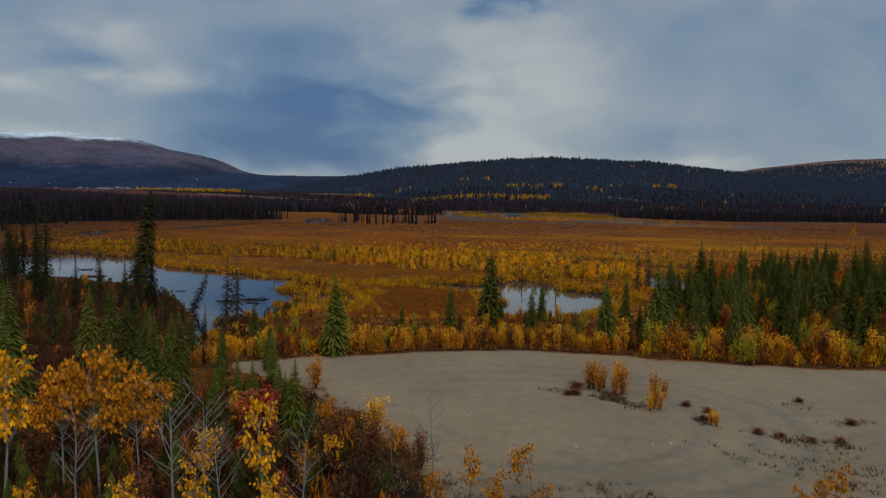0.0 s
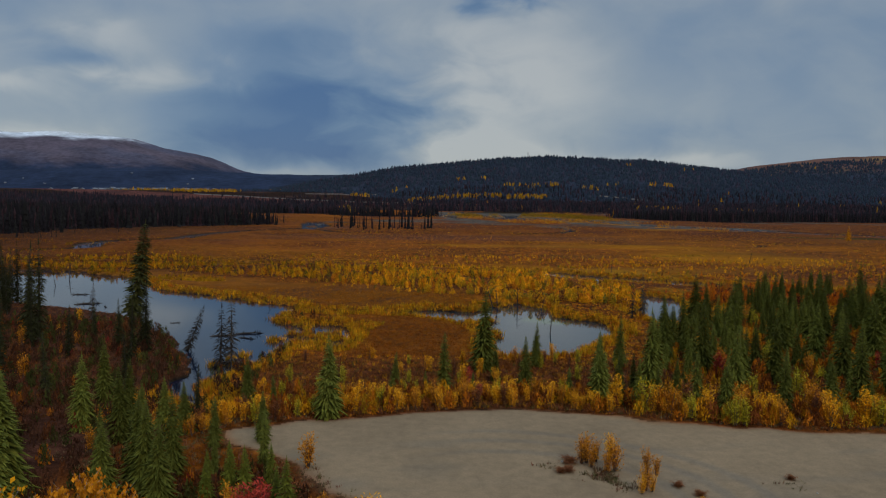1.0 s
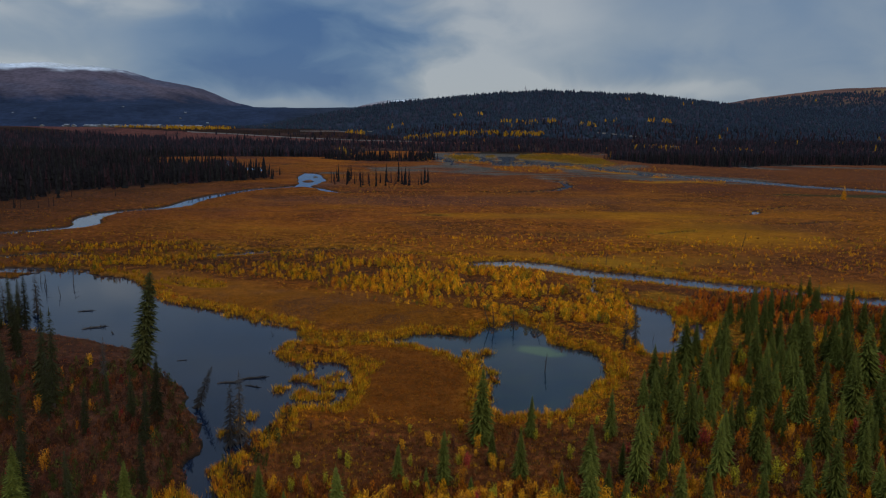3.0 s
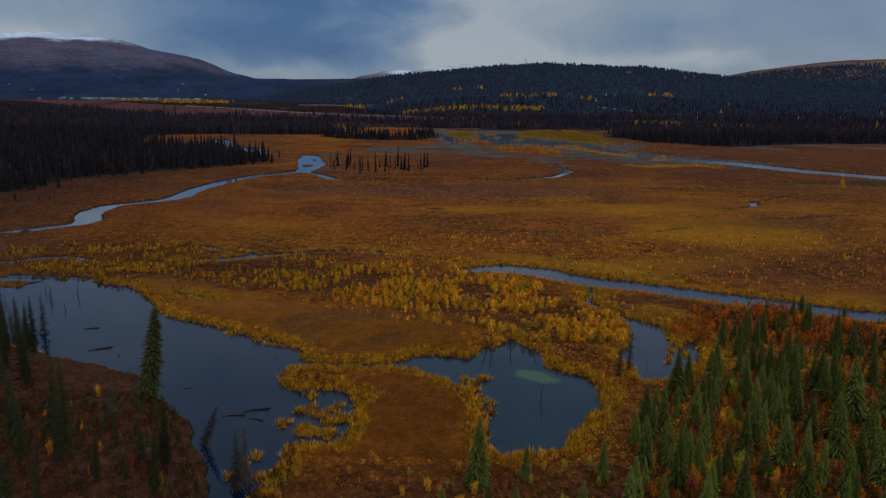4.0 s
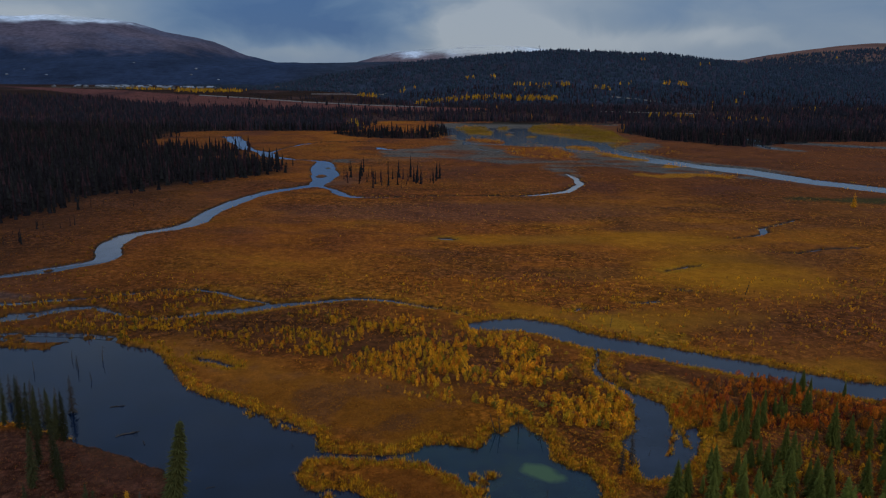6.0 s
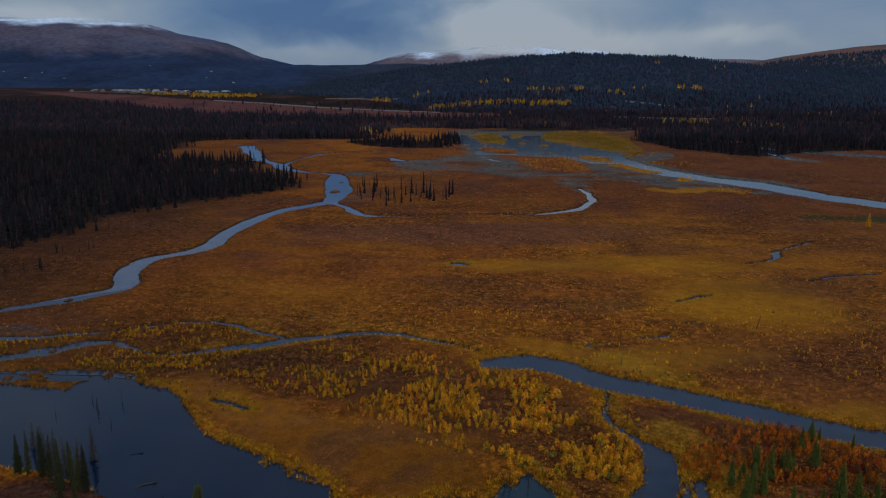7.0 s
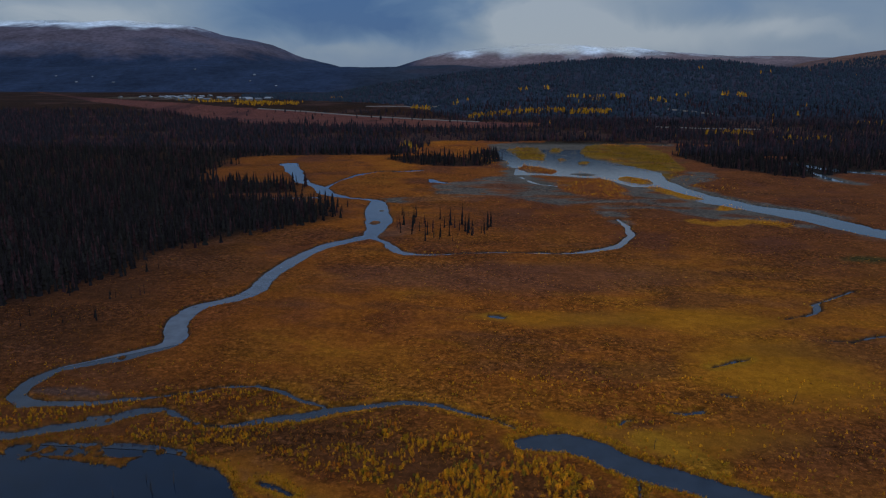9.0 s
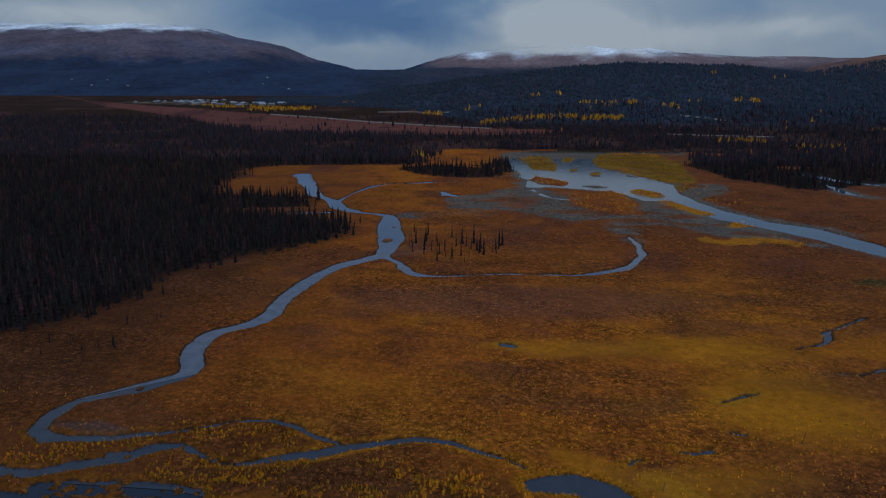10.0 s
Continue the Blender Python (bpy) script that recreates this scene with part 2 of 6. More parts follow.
M_RUST = plain("rust_leaves", (0.13, 0.042, 0.018), (0.22, 0.075, 0.022), 3.0, 0.75, 0.1, "island")
M_RED = plain("crimson_leaves", (0.34, 0.026, 0.026), (0.50, 0.07, 0.03), 3.0, 0.75, 0.1, "island")
M_LIME = plain("yellow_green_leaves", (0.32, 0.26, 0.012), (0.48, 0.37, 0.02), 3.0, 0.7, 0.1, "island")
M_WATER = water_material("pond_water", (0.004, 0.009, 0.022))
M_BACKWATER = water_material("backwater", (0.020, 0.026, 0.040))
M_SILTY = water_material("silty_pond_water", (0.006, 0.018, 0.030), (0.052, 0.088, 0.034))
# body colour paled to hold part of the sky's reflection
M_RIVER = water_material("river_water", (0.046, 0.066, 0.086))
M_RIVER.node_tree.nodes["Principled BSDF"].inputs["Roughness"].default_value = 0.10
M_ROADGRAVEL = plain("road_gravel", (0.13, 0.11, 0.10), (0.20, 0.18, 0.16), 0.3)
# silt and some reflected sky together in one body colour
M_CREEK = water_material("silty_skylit_creek_water", (0.070, 0.076, 0.098))
M_HOUSEWALL = plain("pale_house_walls", (0.09, 0.087, 0.083), (0.17, 0.16, 0.155), 1.0, per="object")
M_ROOF = plain("metal_roofing", (0.10, 0.11, 0.13), (0.26, 0.27, 0.29), 1.0, per="object", rough=0.5)
M_STEEL = plain("galvanised_steel", (0.20, 0.20, 0.21), (0.3, 0.3, 0.31), 4.0, rough=0.5)
M_REDPAINT = plain("red_paint", (0.55, 0.02, 0.015), (0.65, 0.04, 0.02), 9.0, rough=0.5)
M_STONE = plain("grey_stones", (0.30, 0.28, 0.26), (0.5, 0.48, 0.45), 8.0, per="object")


# ---- numeric helpers ----
def value_noise(x, y, seed):
    """Smooth value noise in -1..1 on arrays."""
    xi, yi = np.floor(x).astype(np.int64), np.floor(y).astype(np.int64)
    fx, fy = x - xi, y - yi
    fx, fy = fx * fx * (3 - 2 * fx), fy * fy * (3 - 2 * fy)

    def lattice(i, j):
        h = (i * 374761393 + j * 668265263 + seed * 1442695041) & 0xFFFFFFFF
        h = ((h ^ (h >> 13)) * 1274126177) & 0xFFFFFFFF
        return ((h ^ (h >> 16)) & 0xFFFF) / 32767.5 - 1.0
    a = lattice(xi, yi) * (1 - fx) + lattice(xi + 1, yi) * fx
    b = lattice(xi, yi + 1) * (1 - fx) + lattice(xi + 1, yi + 1) * fx
    return a * (1 - fy) + b * fy


def fbm(x, y, size, seed, octaves=4):
    total, amp, k = 0.0, 1.0, 1.0
    for o in range(octaves):
        total = total + amp * value_noise(x * k / size + 17.3 * o, y * k / size - 9.1 * o, seed + o)
        amp, k = amp * 0.5, k * 2.03
    return total / 1.6


def step(a, b, v):
    t = np.clip((v - a) / (b - a), 0, 1)
    return t * t * (3 - 2 * t)


def chain(x, y, rows):
    """Signed distance to a chain of discs joined one to the next: centre x, y and half width."""
    best = np.full(np.shape(x), 1e9)
    for (ax, ay, ar), (bx, by, br) in zip(rows, rows[1:]):
        dx, dy = bx - ax, by - ay
        t = np.clip(((x - ax) * dx + (y - ay) * dy) / (dx * dx + dy * dy + 1e-9), 0, 1)
        best = np.minimum(best, np.hypot(x - ax - t * dx, y - ay - t * dy) - (ar + t * (br - ar)))
    return best


def outline(x, y, corners):
    """Signed distance to a closed outline; below 0 is inside."""
    best, inside = np.full(np.shape(x), 1e9), np.zeros(np.shape(x), dtype=bool)
    for (ax, ay), (bx, by) in zip(corners, corners[1:] + corners[:1]):
        dx, dy = bx - ax, by - ay
        t = np.clip(((x - ax) * dx + (y - ay) * dy) / (dx * dx + dy * dy + 1e-9), 0, 1)
        best = np.minimum(best, np.hypot(x - ax - t * dx, y - ay - t * dy))
        inside ^= ((ay > y) != (by > y)) & (x < ax + dx * (y - ay) / (dy if abs(dy) > 1e-9 else 1e-9))
    return np.where(inside, -best, best)


# ---- the plan of the water: chains of x, y, half width, and outlines ----
CREEK = [(-159.1, 528.4, 6.7), (-148.5, 496.2, 4.8), (-133.3, 458.3, 4.3), (-124.6, 436, 4.5), (-116.5, 425.9, 2), (-107.8, 414.5, 3.2), (-99.4, 393.6, 4.5), (-89, 382.3, 3.2),
         (-82.7, 377.8, 1.9), (-74.6, 376, 1.9), (-66, 371, 2.6), (-63, 352.6, 5.3), (-59.4, 332.5, 5.9), (-55.4, 314.5, 6.2), (-54.5, 298.2, 4), (-54, 286, 3.4), (-58.3, 279, 3.2),
         (-67.5, 267.4, 2.9), (-72.3, 253.2, 2.8), (-74.1, 239.2, 2.6), (-75.6, 225.6, 3.1), (-75.5, 215.2, 2.8), (-74.6, 207.3, 2.7), (-76.2, 200.5, 2.6), (-79.8, 195.1, 2.3), (-84.6, 190.2, 2.4)]
CREEK_LOW = [(-84.6, 190.2, 2.4), (-86.4, 185, 2.7), (-85.8, 177.7, 2.9), (-84.3, 171.7, 2.6), (-81.4, 166.1, 2.7), (-80, 161.5, 2.5), (-81.1, 157.8, 2.1), (-84.6, 154.5, 2.4), (-88.5, 150, 2.4),
             (-92, 147.7, 1.9), (-94.5, 145.9, 1.6), (-97.9, 143.1, 1.6), (-99.7, 137.8, 1.9), (-99.6, 133.1, 1.9), (-98.2, 128.8, 1.8), (-94.1, 125.8, 1.9), (-91, 125.9, 1.6), (-86.4, 126.5, 1.1),
             (-80.6, 127, 0.8), (-75.8, 129.1, 0.8), (-70, 131, 0.4)]
CREEK_TAIL = [(-73.3, 129, 0.45), (-66, 132.5, 0.5), (-58, 137, 0.5), (-51, 138, 0.6), (-45.4, 136, 0.6), (-39.4, 131.6, 0.6), (-34.2, 129.7, 0.5)]
BRANCH = [(-52.5, 283, 2.2), (-48.5, 277.5, 1.7), (-45, 273, 1.9), (-42.3, 266.5, 2.2), (-39.4, 260, 2.0), (-35.5, 256.8, 1.8), (-30.1, 255.8, 1.1), (-22.8, 256.4, 0.6), (-12.6, 259.4, 0.6),
          (-2.2, 261.6, 0.6), (10.4, 261.8, 0.7), (20.7, 261.8, 0.8), (27, 263.2, 1.4), (34.8, 268, 2.1), (42, 273.5, 2.2), (46.8, 282.3, 1.5), (51.8, 294.7, 1.6), (53, 313.7, 1.5), (51.4, 330, 0.6)]
TRIBUTARY = [(-104.4, 412.8, 1.2), (-102.7, 438, 1.1), (-97.9, 466.4, 1.1), (-86.6, 488.1, 1.0), (-77, 489, 1.0), (-72.7, 487.5, 1.8), (-62.2, 494, 3.2), (-58, 496, 2.4)]
POOLS = [(-47, 453, 2), (-43.3, 443, 3), (-37, 438, 2.4)]
BACKWATER = [(-112, 113, 1.9), (-95, 113, 1.6), (-88, 113, 1.5), (-82.3, 116.2, 1.7), (-74.2, 119.8, 1.8), (-71, 124, 1.6), (-66, 125.4, 1.2), (-61.2, 123.2, 0.7), (-54.6, 119.6, 0.5),
             (-50.2, 119.8, 0.5), (-43.6, 122.8, 1.3), (-37.4, 125, 1.8), (-31.6, 128.4, 1.5), (-25.2, 130.6, 1.1), (-18.6, 133, 0.9), (-11.6, 132, 0.8), (-4.6, 128.2, 0.6), (0, 126.4, 0.4), (3, 123.6, 0.1)]
CHANNEL = [(4.7, 117.9, 1.6), (8.2, 118.8, 2.6), (12.4, 119, 3.0), (16.8, 116.8, 3.2), (20.5, 113, 2.6), (25, 110, 3.0), (31.5, 107.2, 2.6), (36.5, 104.2, 2.7), (41.5, 101.6, 2.8), (46, 98.8, 2.8),
           (51, 96, 2.7), (56.4, 93.1, 2.6), (63, 91, 2.6), (76, 87, 2.8), (100, 82, 3.0), (140, 80, 3.5)]
BAY_HEAD = [(22.8, 106.5, 0.2), (22.3, 102.5, 0.35), (21.2, 100, 0.5), (21.4, 96, 0.5), (22.6, 94, 0.6)]
BAY = [(22.4, 94.2), (23.9, 92.8), (25.9, 90.3), (27.8, 87.7), (27.9, 84.8), (27.1, 81.2), (25.8, 77.1), (24.1, 74.1), (25.2, 74.6), (27.6, 80.6), (27.3, 76.4), (27.9, 76.2), (28.6, 80.4), (30, 81.3),
       (29.8, 78.8), (28.1, 74.9), (26.3, 72), (24.8, 69.7), (21, 69), (20.6, 69.9), (21, 73.3), (20.2, 76.4), (20.1, 77.8), (22.5, 80.3), (23.9, 86.6), (23.7, 90.6), (22.1, 93.2)]
POND_WEST = [(-115, 104), (-95, 107), (-75, 106), (-64.3, 104.5), (-59.5, 109), (-55.7, 109.1), (-50.9, 106.3), (-47, 105.5), (-43.5, 101.8), (-39.6, 96.1), (-35.1, 90.2), (-30.2, 87.5), (-26.8, 85.6),
             (-23.7, 83.2), (-19, 80.9), (-16.2, 78.1), (-14.2, 74), (-15.5, 72.1), (-16.4, 69.8), (-15.8, 67.9), (-14.6, 66.1), (-10.2, 66.5), (-7.4, 64.8), (-7.7, 61.7), (-7.8, 58), (-8.4, 54.7),
             (-12.3, 54.6), (-12.5, 51.5), (-12.4, 49.2), (-13.1, 47.6), (-14.3, 44.6), (-15.6, 42), (-16.3, 44.6), (-16.5, 47.5), (-17.5, 50.5), (-20.1, 54.7), (-21.8, 59), (-26.4, 64), (-30.6, 69.5),
             (-35.5, 72.2), (-40.8, 74.5), (-52.2, 80.1), (-70, 82), (-115, 86)]
POND_INLETS = [(-15.7, 73.4, 1.2), (-12, 73.2, 0.6), (-8, 72.9, 0.6), (-4, 73.8, 0.9)]
OUTLET = [(-15, 48, 1.2), (-15.8, 44, 0.8), (-14.2, 40.6, 0.6), (-12.6, 39.4, 0.4)]
POND_EAST = [(-6.2, 73.2), (-3.8, 73.8), (-2.6, 76), (-0.7, 76.5), (1.2, 75.8), (3.4, 75), (4.3, 77.1), (5.3, 79.4), (6.5, 78.8), (7.7, 81.5), (8.9, 81.9), (10.2, 79.5), (11.5, 76.8), (11.4, 73.8),
             (13.2, 71.5), (14.8, 70.4), (15.6, 68.5), (15.7, 65.4), (14.9, 62.1), (13.6, 61.2), (13, 59), (11.4, 57.3), (10.5, 54.6), (7.7, 53.6), (5.1, 53.1), (4, 54.4), (4.2, 57.9), (4.3, 61.9),
             (3.3, 65.2), (4, 67), (2, 67.3), (0.6, 69.1), (-0.9, 70.4), (-2.5, 72.1), (-4.9, 72.3)]
RIVER_BED = [(-9.9, 671.4), (18, 698.9), (66, 703), (97.7, 703.2), (148.1, 694.9), (145.5, 682.6), (95.7, 687.9), (74.1, 678.7), (64, 637), (64.9, 589.6), (78.6, 559.5), (93.5, 523.9), (103.6, 505.4),
             (101, 456.8), (105.8, 426.5), (112, 401.9), (119.8, 387.9), (126.5, 373.4), (134.8, 365.6), (144.8, 357.1), (150.6, 340.1), (158.2, 320.6), (149.5, 301.8), (141, 316.8), (135.1, 331.6),
             (127.3, 343.9), (118.4, 355.9), (111.2, 367.6), (102.3, 375.5), (96.7, 400.4), (90.4, 428.9), (74.7, 431.4), (62.5, 464.5), (45.6, 472.3), (24.2, 480.1), (7.5, 476.1), (6, 516), (-3.3, 572.7), (-7.8, 630.7)]
RIVER = [(154, 311, 9), (186, 266, 8.5), (240, 180, 9)]
THIN_BRAID = [(10, 468, 1.4), (18, 440, 1.2), (31, 430, 1)]
FLOOD = [(112, 432, 14), (95, 472, 30), (66, 510, 38), (32, 535, 42), (15, 590, 34), (5, 645, 24), (18, 680, 20), (60, 690, 16), (130, 692, 12)]
FAR_POOLS = [(212, 560, 4), (225, 520, 5), (262, 492, 4), (300, 470, 3)]
MARSH = [(208, 525, 0.8), (206, 497, 2.0), (205, 470, 1.4), (209, 455, 0.4)]
SLIVERS = [[(47.6, 156.2, 0.2), (53.9, 160.6, 0.5), (57.3, 161.8, 0.3)], [(45.6, 141.8, 0.4), (48.2, 141.2, 0.45)], [(76.2, 192, 0.15), (85.4, 197, 0.3), (87.6, 201, 1.0), (89.4, 206, 1.1), (91, 208, 0.3), (96, 212, 0.25), (106, 221, 0.3)],
           [(80.4, 176, 0.2), (85.4, 175.4, 0.35), (93.5, 180, 0.35), (106, 183, 0.4)], [(22.6, 126.6, 0.4), (24, 128.6, 0.5), (25.4, 128.2, 0.2)], [(32.4, 133.2, 0.2), (35.6, 132.2, 0.6), (39.4, 133.6, 0.4)],
           [(-2.6, 187.8, 1.0), (0, 187.2, 1.2)], [(-38, 101.5, 0.5), (-35.5, 100.5, 0.9), (-32, 98.6, 0.4)], [(-122, 374, 1.6), (-98, 378, 1.6)], [(-78, 121, 0.6), (-70, 122.5, 0.7)],
           [(-84, 108.5, 2.0), (-70, 109.5, 2.6), (-60, 110, 2.2), (-55, 109, 1.6)]]
NEAR_CHAINS = [CHANNEL]
THIN_CHAINS = [OUTLET, BACKWATER, CREEK_TAIL, POND_INLETS, BAY_HEAD, *SLIVERS]
FAR_CHAINS = [CREEK, CREEK_LOW, BRANCH, TRIBUTARY, POOLS, RIVER, THIN_BRAID, FAR_POOLS, MARSH]
BARS = [[(-62, 372), (-34.5, 389), (-38.4, 427.5), (-12.2, 456), (7.5, 474.4), (29.7, 448.6), (29.5, 418), (38.7, 395.4), (65.2, 381.5), (73.2, 422), (89.3, 423.5), (101.2, 371.2), (110, 363.4),
         (126.4, 341.5), (136.6, 317.4), (150, 295), (136, 308), (118, 332), (94.7, 338), (81.1, 355.2), (57.6, 359.9), (25.1, 370), (11, 384.4), (-13.7, 399.2), (-15.5, 374), (-60.8, 366.5)],
        [(117.4, 492), (135.6, 506.6), (129.5, 469), (110.2, 445.4), (100.2, 453)], [(46, 352), (54.3, 355.4), (54, 318), (50.3, 320)], [(-52, 303), (-44, 303), (-39, 296), (-44, 288), (-51, 290)]]
LIME_ISLE, RUST_ISLE, GOLD_ISLE, BAR_ISLE = (0.20, 0.098, 0.010), (0.20, 0.058, 0.014), (0.34, 0.135, 0.009), (0.108, 0.088, 0.070)
# outline, colour, how thickly willows grow
ISLANDS = [([(1, 646.8), (17.1, 657.3), (29.3, 649.3), (33.7, 592.2), (30.1, 563.3), (10.8, 572)], LIME_ISLE, 1.0), ([(36, 636.6), (44.7, 659.7), (50.3, 646.6), (44.9, 624.7), (37.8, 624.1)], LIME_ISLE, 1.0),
           ([(62.4, 634.7), (73.4, 671.6), (95, 683.1), (124.2, 676), (132.8, 620.3), (124.3, 519.3), (100.6, 455.2), (103.3, 503.7), (93.2, 522.1), (78.8, 560.9), (64.7, 587.6)], LIME_ISLE, 1.0),
           ([(53.5, 552.1), (60.6, 569.5), (63.9, 559.6), (59.4, 536.9), (53.6, 539.4)], LIME_ISLE, 1.0), ([(8.3, 514.4), (12.3, 535.7), (25.9, 518.9), (37.4, 500.3), (31.8, 484.2), (13.4, 492.8)], RUST_ISLE, 0.5),
           ([(31.5, 448.8), (62, 474.6), (66.9, 445.6), (68.5, 412.3), (65.4, 383.1), (50, 388.1), (38.9, 397.1), (29.8, 421.8)], RUST_ISLE, 0.55),
           ([(70, 468.2), (78.7, 478.5), (91.5, 461), (89.9, 443.5), (79.8, 442.6), (71.9, 456.9)], GOLD_ISLE, 0.9), ([(80.6, 428.5), (90.9, 433), (99, 406.1), (107, 390.1), (96.7, 385), (88, 406)], GOLD_ISLE, 1.0),
           ([(106, 369), (118, 359), (104, 355)], GOLD_ISLE, 0.8), ([(38, 575), (46, 583), (48, 566), (41, 560)], LIME_ISLE, 0.8), ([(40, 486), (50, 492), (63, 482), (52, 478)], BAR_ISLE, 0.0),
           ([(68, 556), (76, 550), (92, 530), (84, 534)], BAR_ISLE, 0.0), ([(40, 601), (47, 606), (52, 596)], BAR_ISLE, 0.0), ([(-61.5, 344), (-57, 344), (-57, 340.5), (-61, 340)], BAR_ISLE, 0.0),
           ([(-59.5, 318), (-56, 319), (-53, 313), (-57, 308), (-60, 311)], BAR_ISLE, 0.0)]
WILLOW_BELTS = [(85, 327, 4), (95, 322, 4), (110, 330, 5), (121, 321, 5)]


RNGT = random.Random(17)
TUSSOCKS = [(-13.5, 58.7, 0.7), (-12.6, 61.3, 0.6), (-11.8, 61.1, 0.6), (-12.2, 64.9, 0.7), (-11.7, 62.3, 0.5), (-10.6, 60.4, 0.75), (-9.6, 59.1, 0.8), (-9.6, 61.6, 0.7), (-9.1, 62.7, 0.5), (-7.5, 62.8, 0.6),
            (-8.1, 64.1, 0.6), (-8.3, 59.8, 0.8), (-11.4, 57.2, 0.8), (-10.6, 57.0, 0.7), (-9.3, 56.7, 0.9), (-11.6, 58.1, 0.6), (2.6, 69.1, 0.6), (3.7, 68.2, 0.7), (4.6, 69.5, 0.7), (4.1, 64.6, 0.6),
            (4.9, 63.5, 0.6), (4.8, 61.4, 0.6), (-87.4, 150.8, 1.2)]
TUSSOCKS += [(-14.0 + RNGT.gauss(0, 0.8), 50.0 + RNGT.gauss(0, 1.6), RNGT.uniform(0.3, 0.55)) for i in range(6)]
TUSSOCKS += [(-26 + 9 * RNGT.random(), 0, RNGT.uniform(0.25, 0.5)) for i in range(10)]
TUSSOCKS += [(-70 + RNGT.gauss(0, 9), 109.5 + RNGT.gauss(0, 2.0), RNGT.uniform(0.5, 1.3)) for i in range(34)]
TUSSOCKS += [(-56 + RNGT.gauss(0, 10), 121.5 + RNGT.gauss(0, 2.2), RNGT.uniform(0.4, 0.9)) for i in range(18)]
TUSSOCKS = [(a, b if b else 84.6 - 0.62 * (a + 26) - RNGT.uniform(0.2, 1.4), c) for a, b, c in TUSSOCKS]


def shore(x, y):
    """Signed distance to the nearest water, ragged as peat banks are; below 0 is water."""
    near, far = np.full(np.shape(x), 1e9), np.full(np.shape(x), 1e9)
    for c in NEAR_CHAINS:
        near = np.minimum(near, chain(x, y, c) - 0.4)
    for c in THIN_CHAINS:
        near = np.minimum(near, chain(x, y, c) + 0.05)
    for c in (POND_WEST, POND_EAST, BAY):
        near = np.minimum(near, outline(x, y, c))
    for c in FAR_CHAINS:
        far = np.minimum(far, chain(x, y, c))
    far = np.minimum(far, outline(x, y, RIVER_BED))
    near = near + 0.42 * fbm(x, y, 2.6, 5, 3) + 0.3 * fbm(x, y, 0.8, 9, 2) * step(25, 12, np.abs(near))
    for c, _, _ in ISLANDS:
        far = np.maximum(far, -outline(x, y, c) - 0.5 + 1.2 * fbm(x * 0.6, y, 6, 89, 3) * step(400, 440, y))
    far = far + 0.5 * step(250, 200, y) * fbm(x, y, 3.0, 8, 2) + (0.45 + 0.7 * step(180, 300, y)) * fbm(x, y, 7, 6, 3) + 2.6 * step(425, 480, y) * fbm(x * 0.7, y, 13, 7, 4)
    both = np.minimum(near, far)
    # sedge tussocks stand in the shallows by the ponds
    for tx, ty, tr in TUSSOCKS:
        both = np.maximum(both, 0.8 * tr - np.hypot(x - tx, (y - ty) * 0.8))
    return both


def pad_edge(x):
    return np.interp(x, [-12, -9, -6, 0, 4, 8.6, 13, 20, 40], [28.5, 32, 33.5, 35.2, 35.8, 34.8, 33.2, 32.8, 33.5])


def pad(x, y):
    """Positive inside the gravel lot, metres from its edge."""
    left = np.interp(y, [12, 16, 18.5, 20.7, 22, 24, 27.4, 30, 32], [0.6, 0.2, -0.2, -0.9, -1.8, -2.9, -5.0, -8.8, -9.6])
    d = np.minimum(pad_edge(x) - y, (x - left) * 0.8)
    return np.minimum(d, y - 12.5 + 0.0 * x) + 0.55 * fbm(x, y, 2.4, 41, 3)


def hills(x, y):
    """Height of the far land: the wooded hill, the snow mountains and the tundra hill."""
    ridge = np.interp(x, [-500, -230, -158, -86, 16, 150, 273, 428, 479, 629, 900], [44, 52, 56, 65, 77, 87, 87, 78, 71, 50, 40]) + 3 * fbm(x, y, 90, 70, 3)
    crest = 1225 + 30 * np.sin(x / 260.0)
    foot = np.interp(x, [-1000, -656, -120, -54, 30, 100, 900], [1700, 1420, 1040, 935, 905, 900, 880])
    crest = np.maximum(crest, foot + 215)
    up = np.clip((y - foot) / (crest - foot), 0, 1)
    side = step(-620, -120, x) * step(1150, 620, x)
    h1 = ridge * np.where(y < crest, up ** 0.78, np.clip(1 - (y - crest) / 1200.0, 0.35, 1)) * side
    h2 = (94 + 6 * np.sin(x / 170.0 + 1)) * step(1650, 2250, y) * step(400, -200, x)
    prof = np.interp(x, [-2600, -2071, -1787, -1653, -1439, -1331, -1117, -1010, -956, -875, -769, -500], [318, 316, 314, 304, 281, 247, 205, 160, 141, 122, 102, 80])
    h3 = prof * step(2050, 3450, y) * np.clip(1 - (y - 3450) / 1500.0, 0.2, 1) * step(-300, -700, x) + 12 * fbm(x, y, 320, 71, 4) * step(2400, 3300, y)
    h4 = np.interp(x, [-900, -685, -335, -54, 300, 617, 950, 1300, 2000], [70, 106, 205, 238, 245, 231, 186, 170, 160]) * step(3300, 4450, y) * (1 + 0.06 * fbm(x, y, 260, 73, 4))
    east = np.interp(x / np.maximum(y, 1.0), [0.29, 0.34, 0.37, 0.415, 0.506, 0.55, 0.7], [0, 66, 87, 103, 122, 128, 136])
    h5 = east * step(950, 1760, y) * np.clip(1 - (y - 1780) / 1500.0, 0.15, 1) * step(300, 420, x) * (1 + 0.04 * fbm(x, y, 300, 75, 3))
    return np.maximum.reduce([h1, h2, h3, h4, h5, np.zeros_like(h1)])


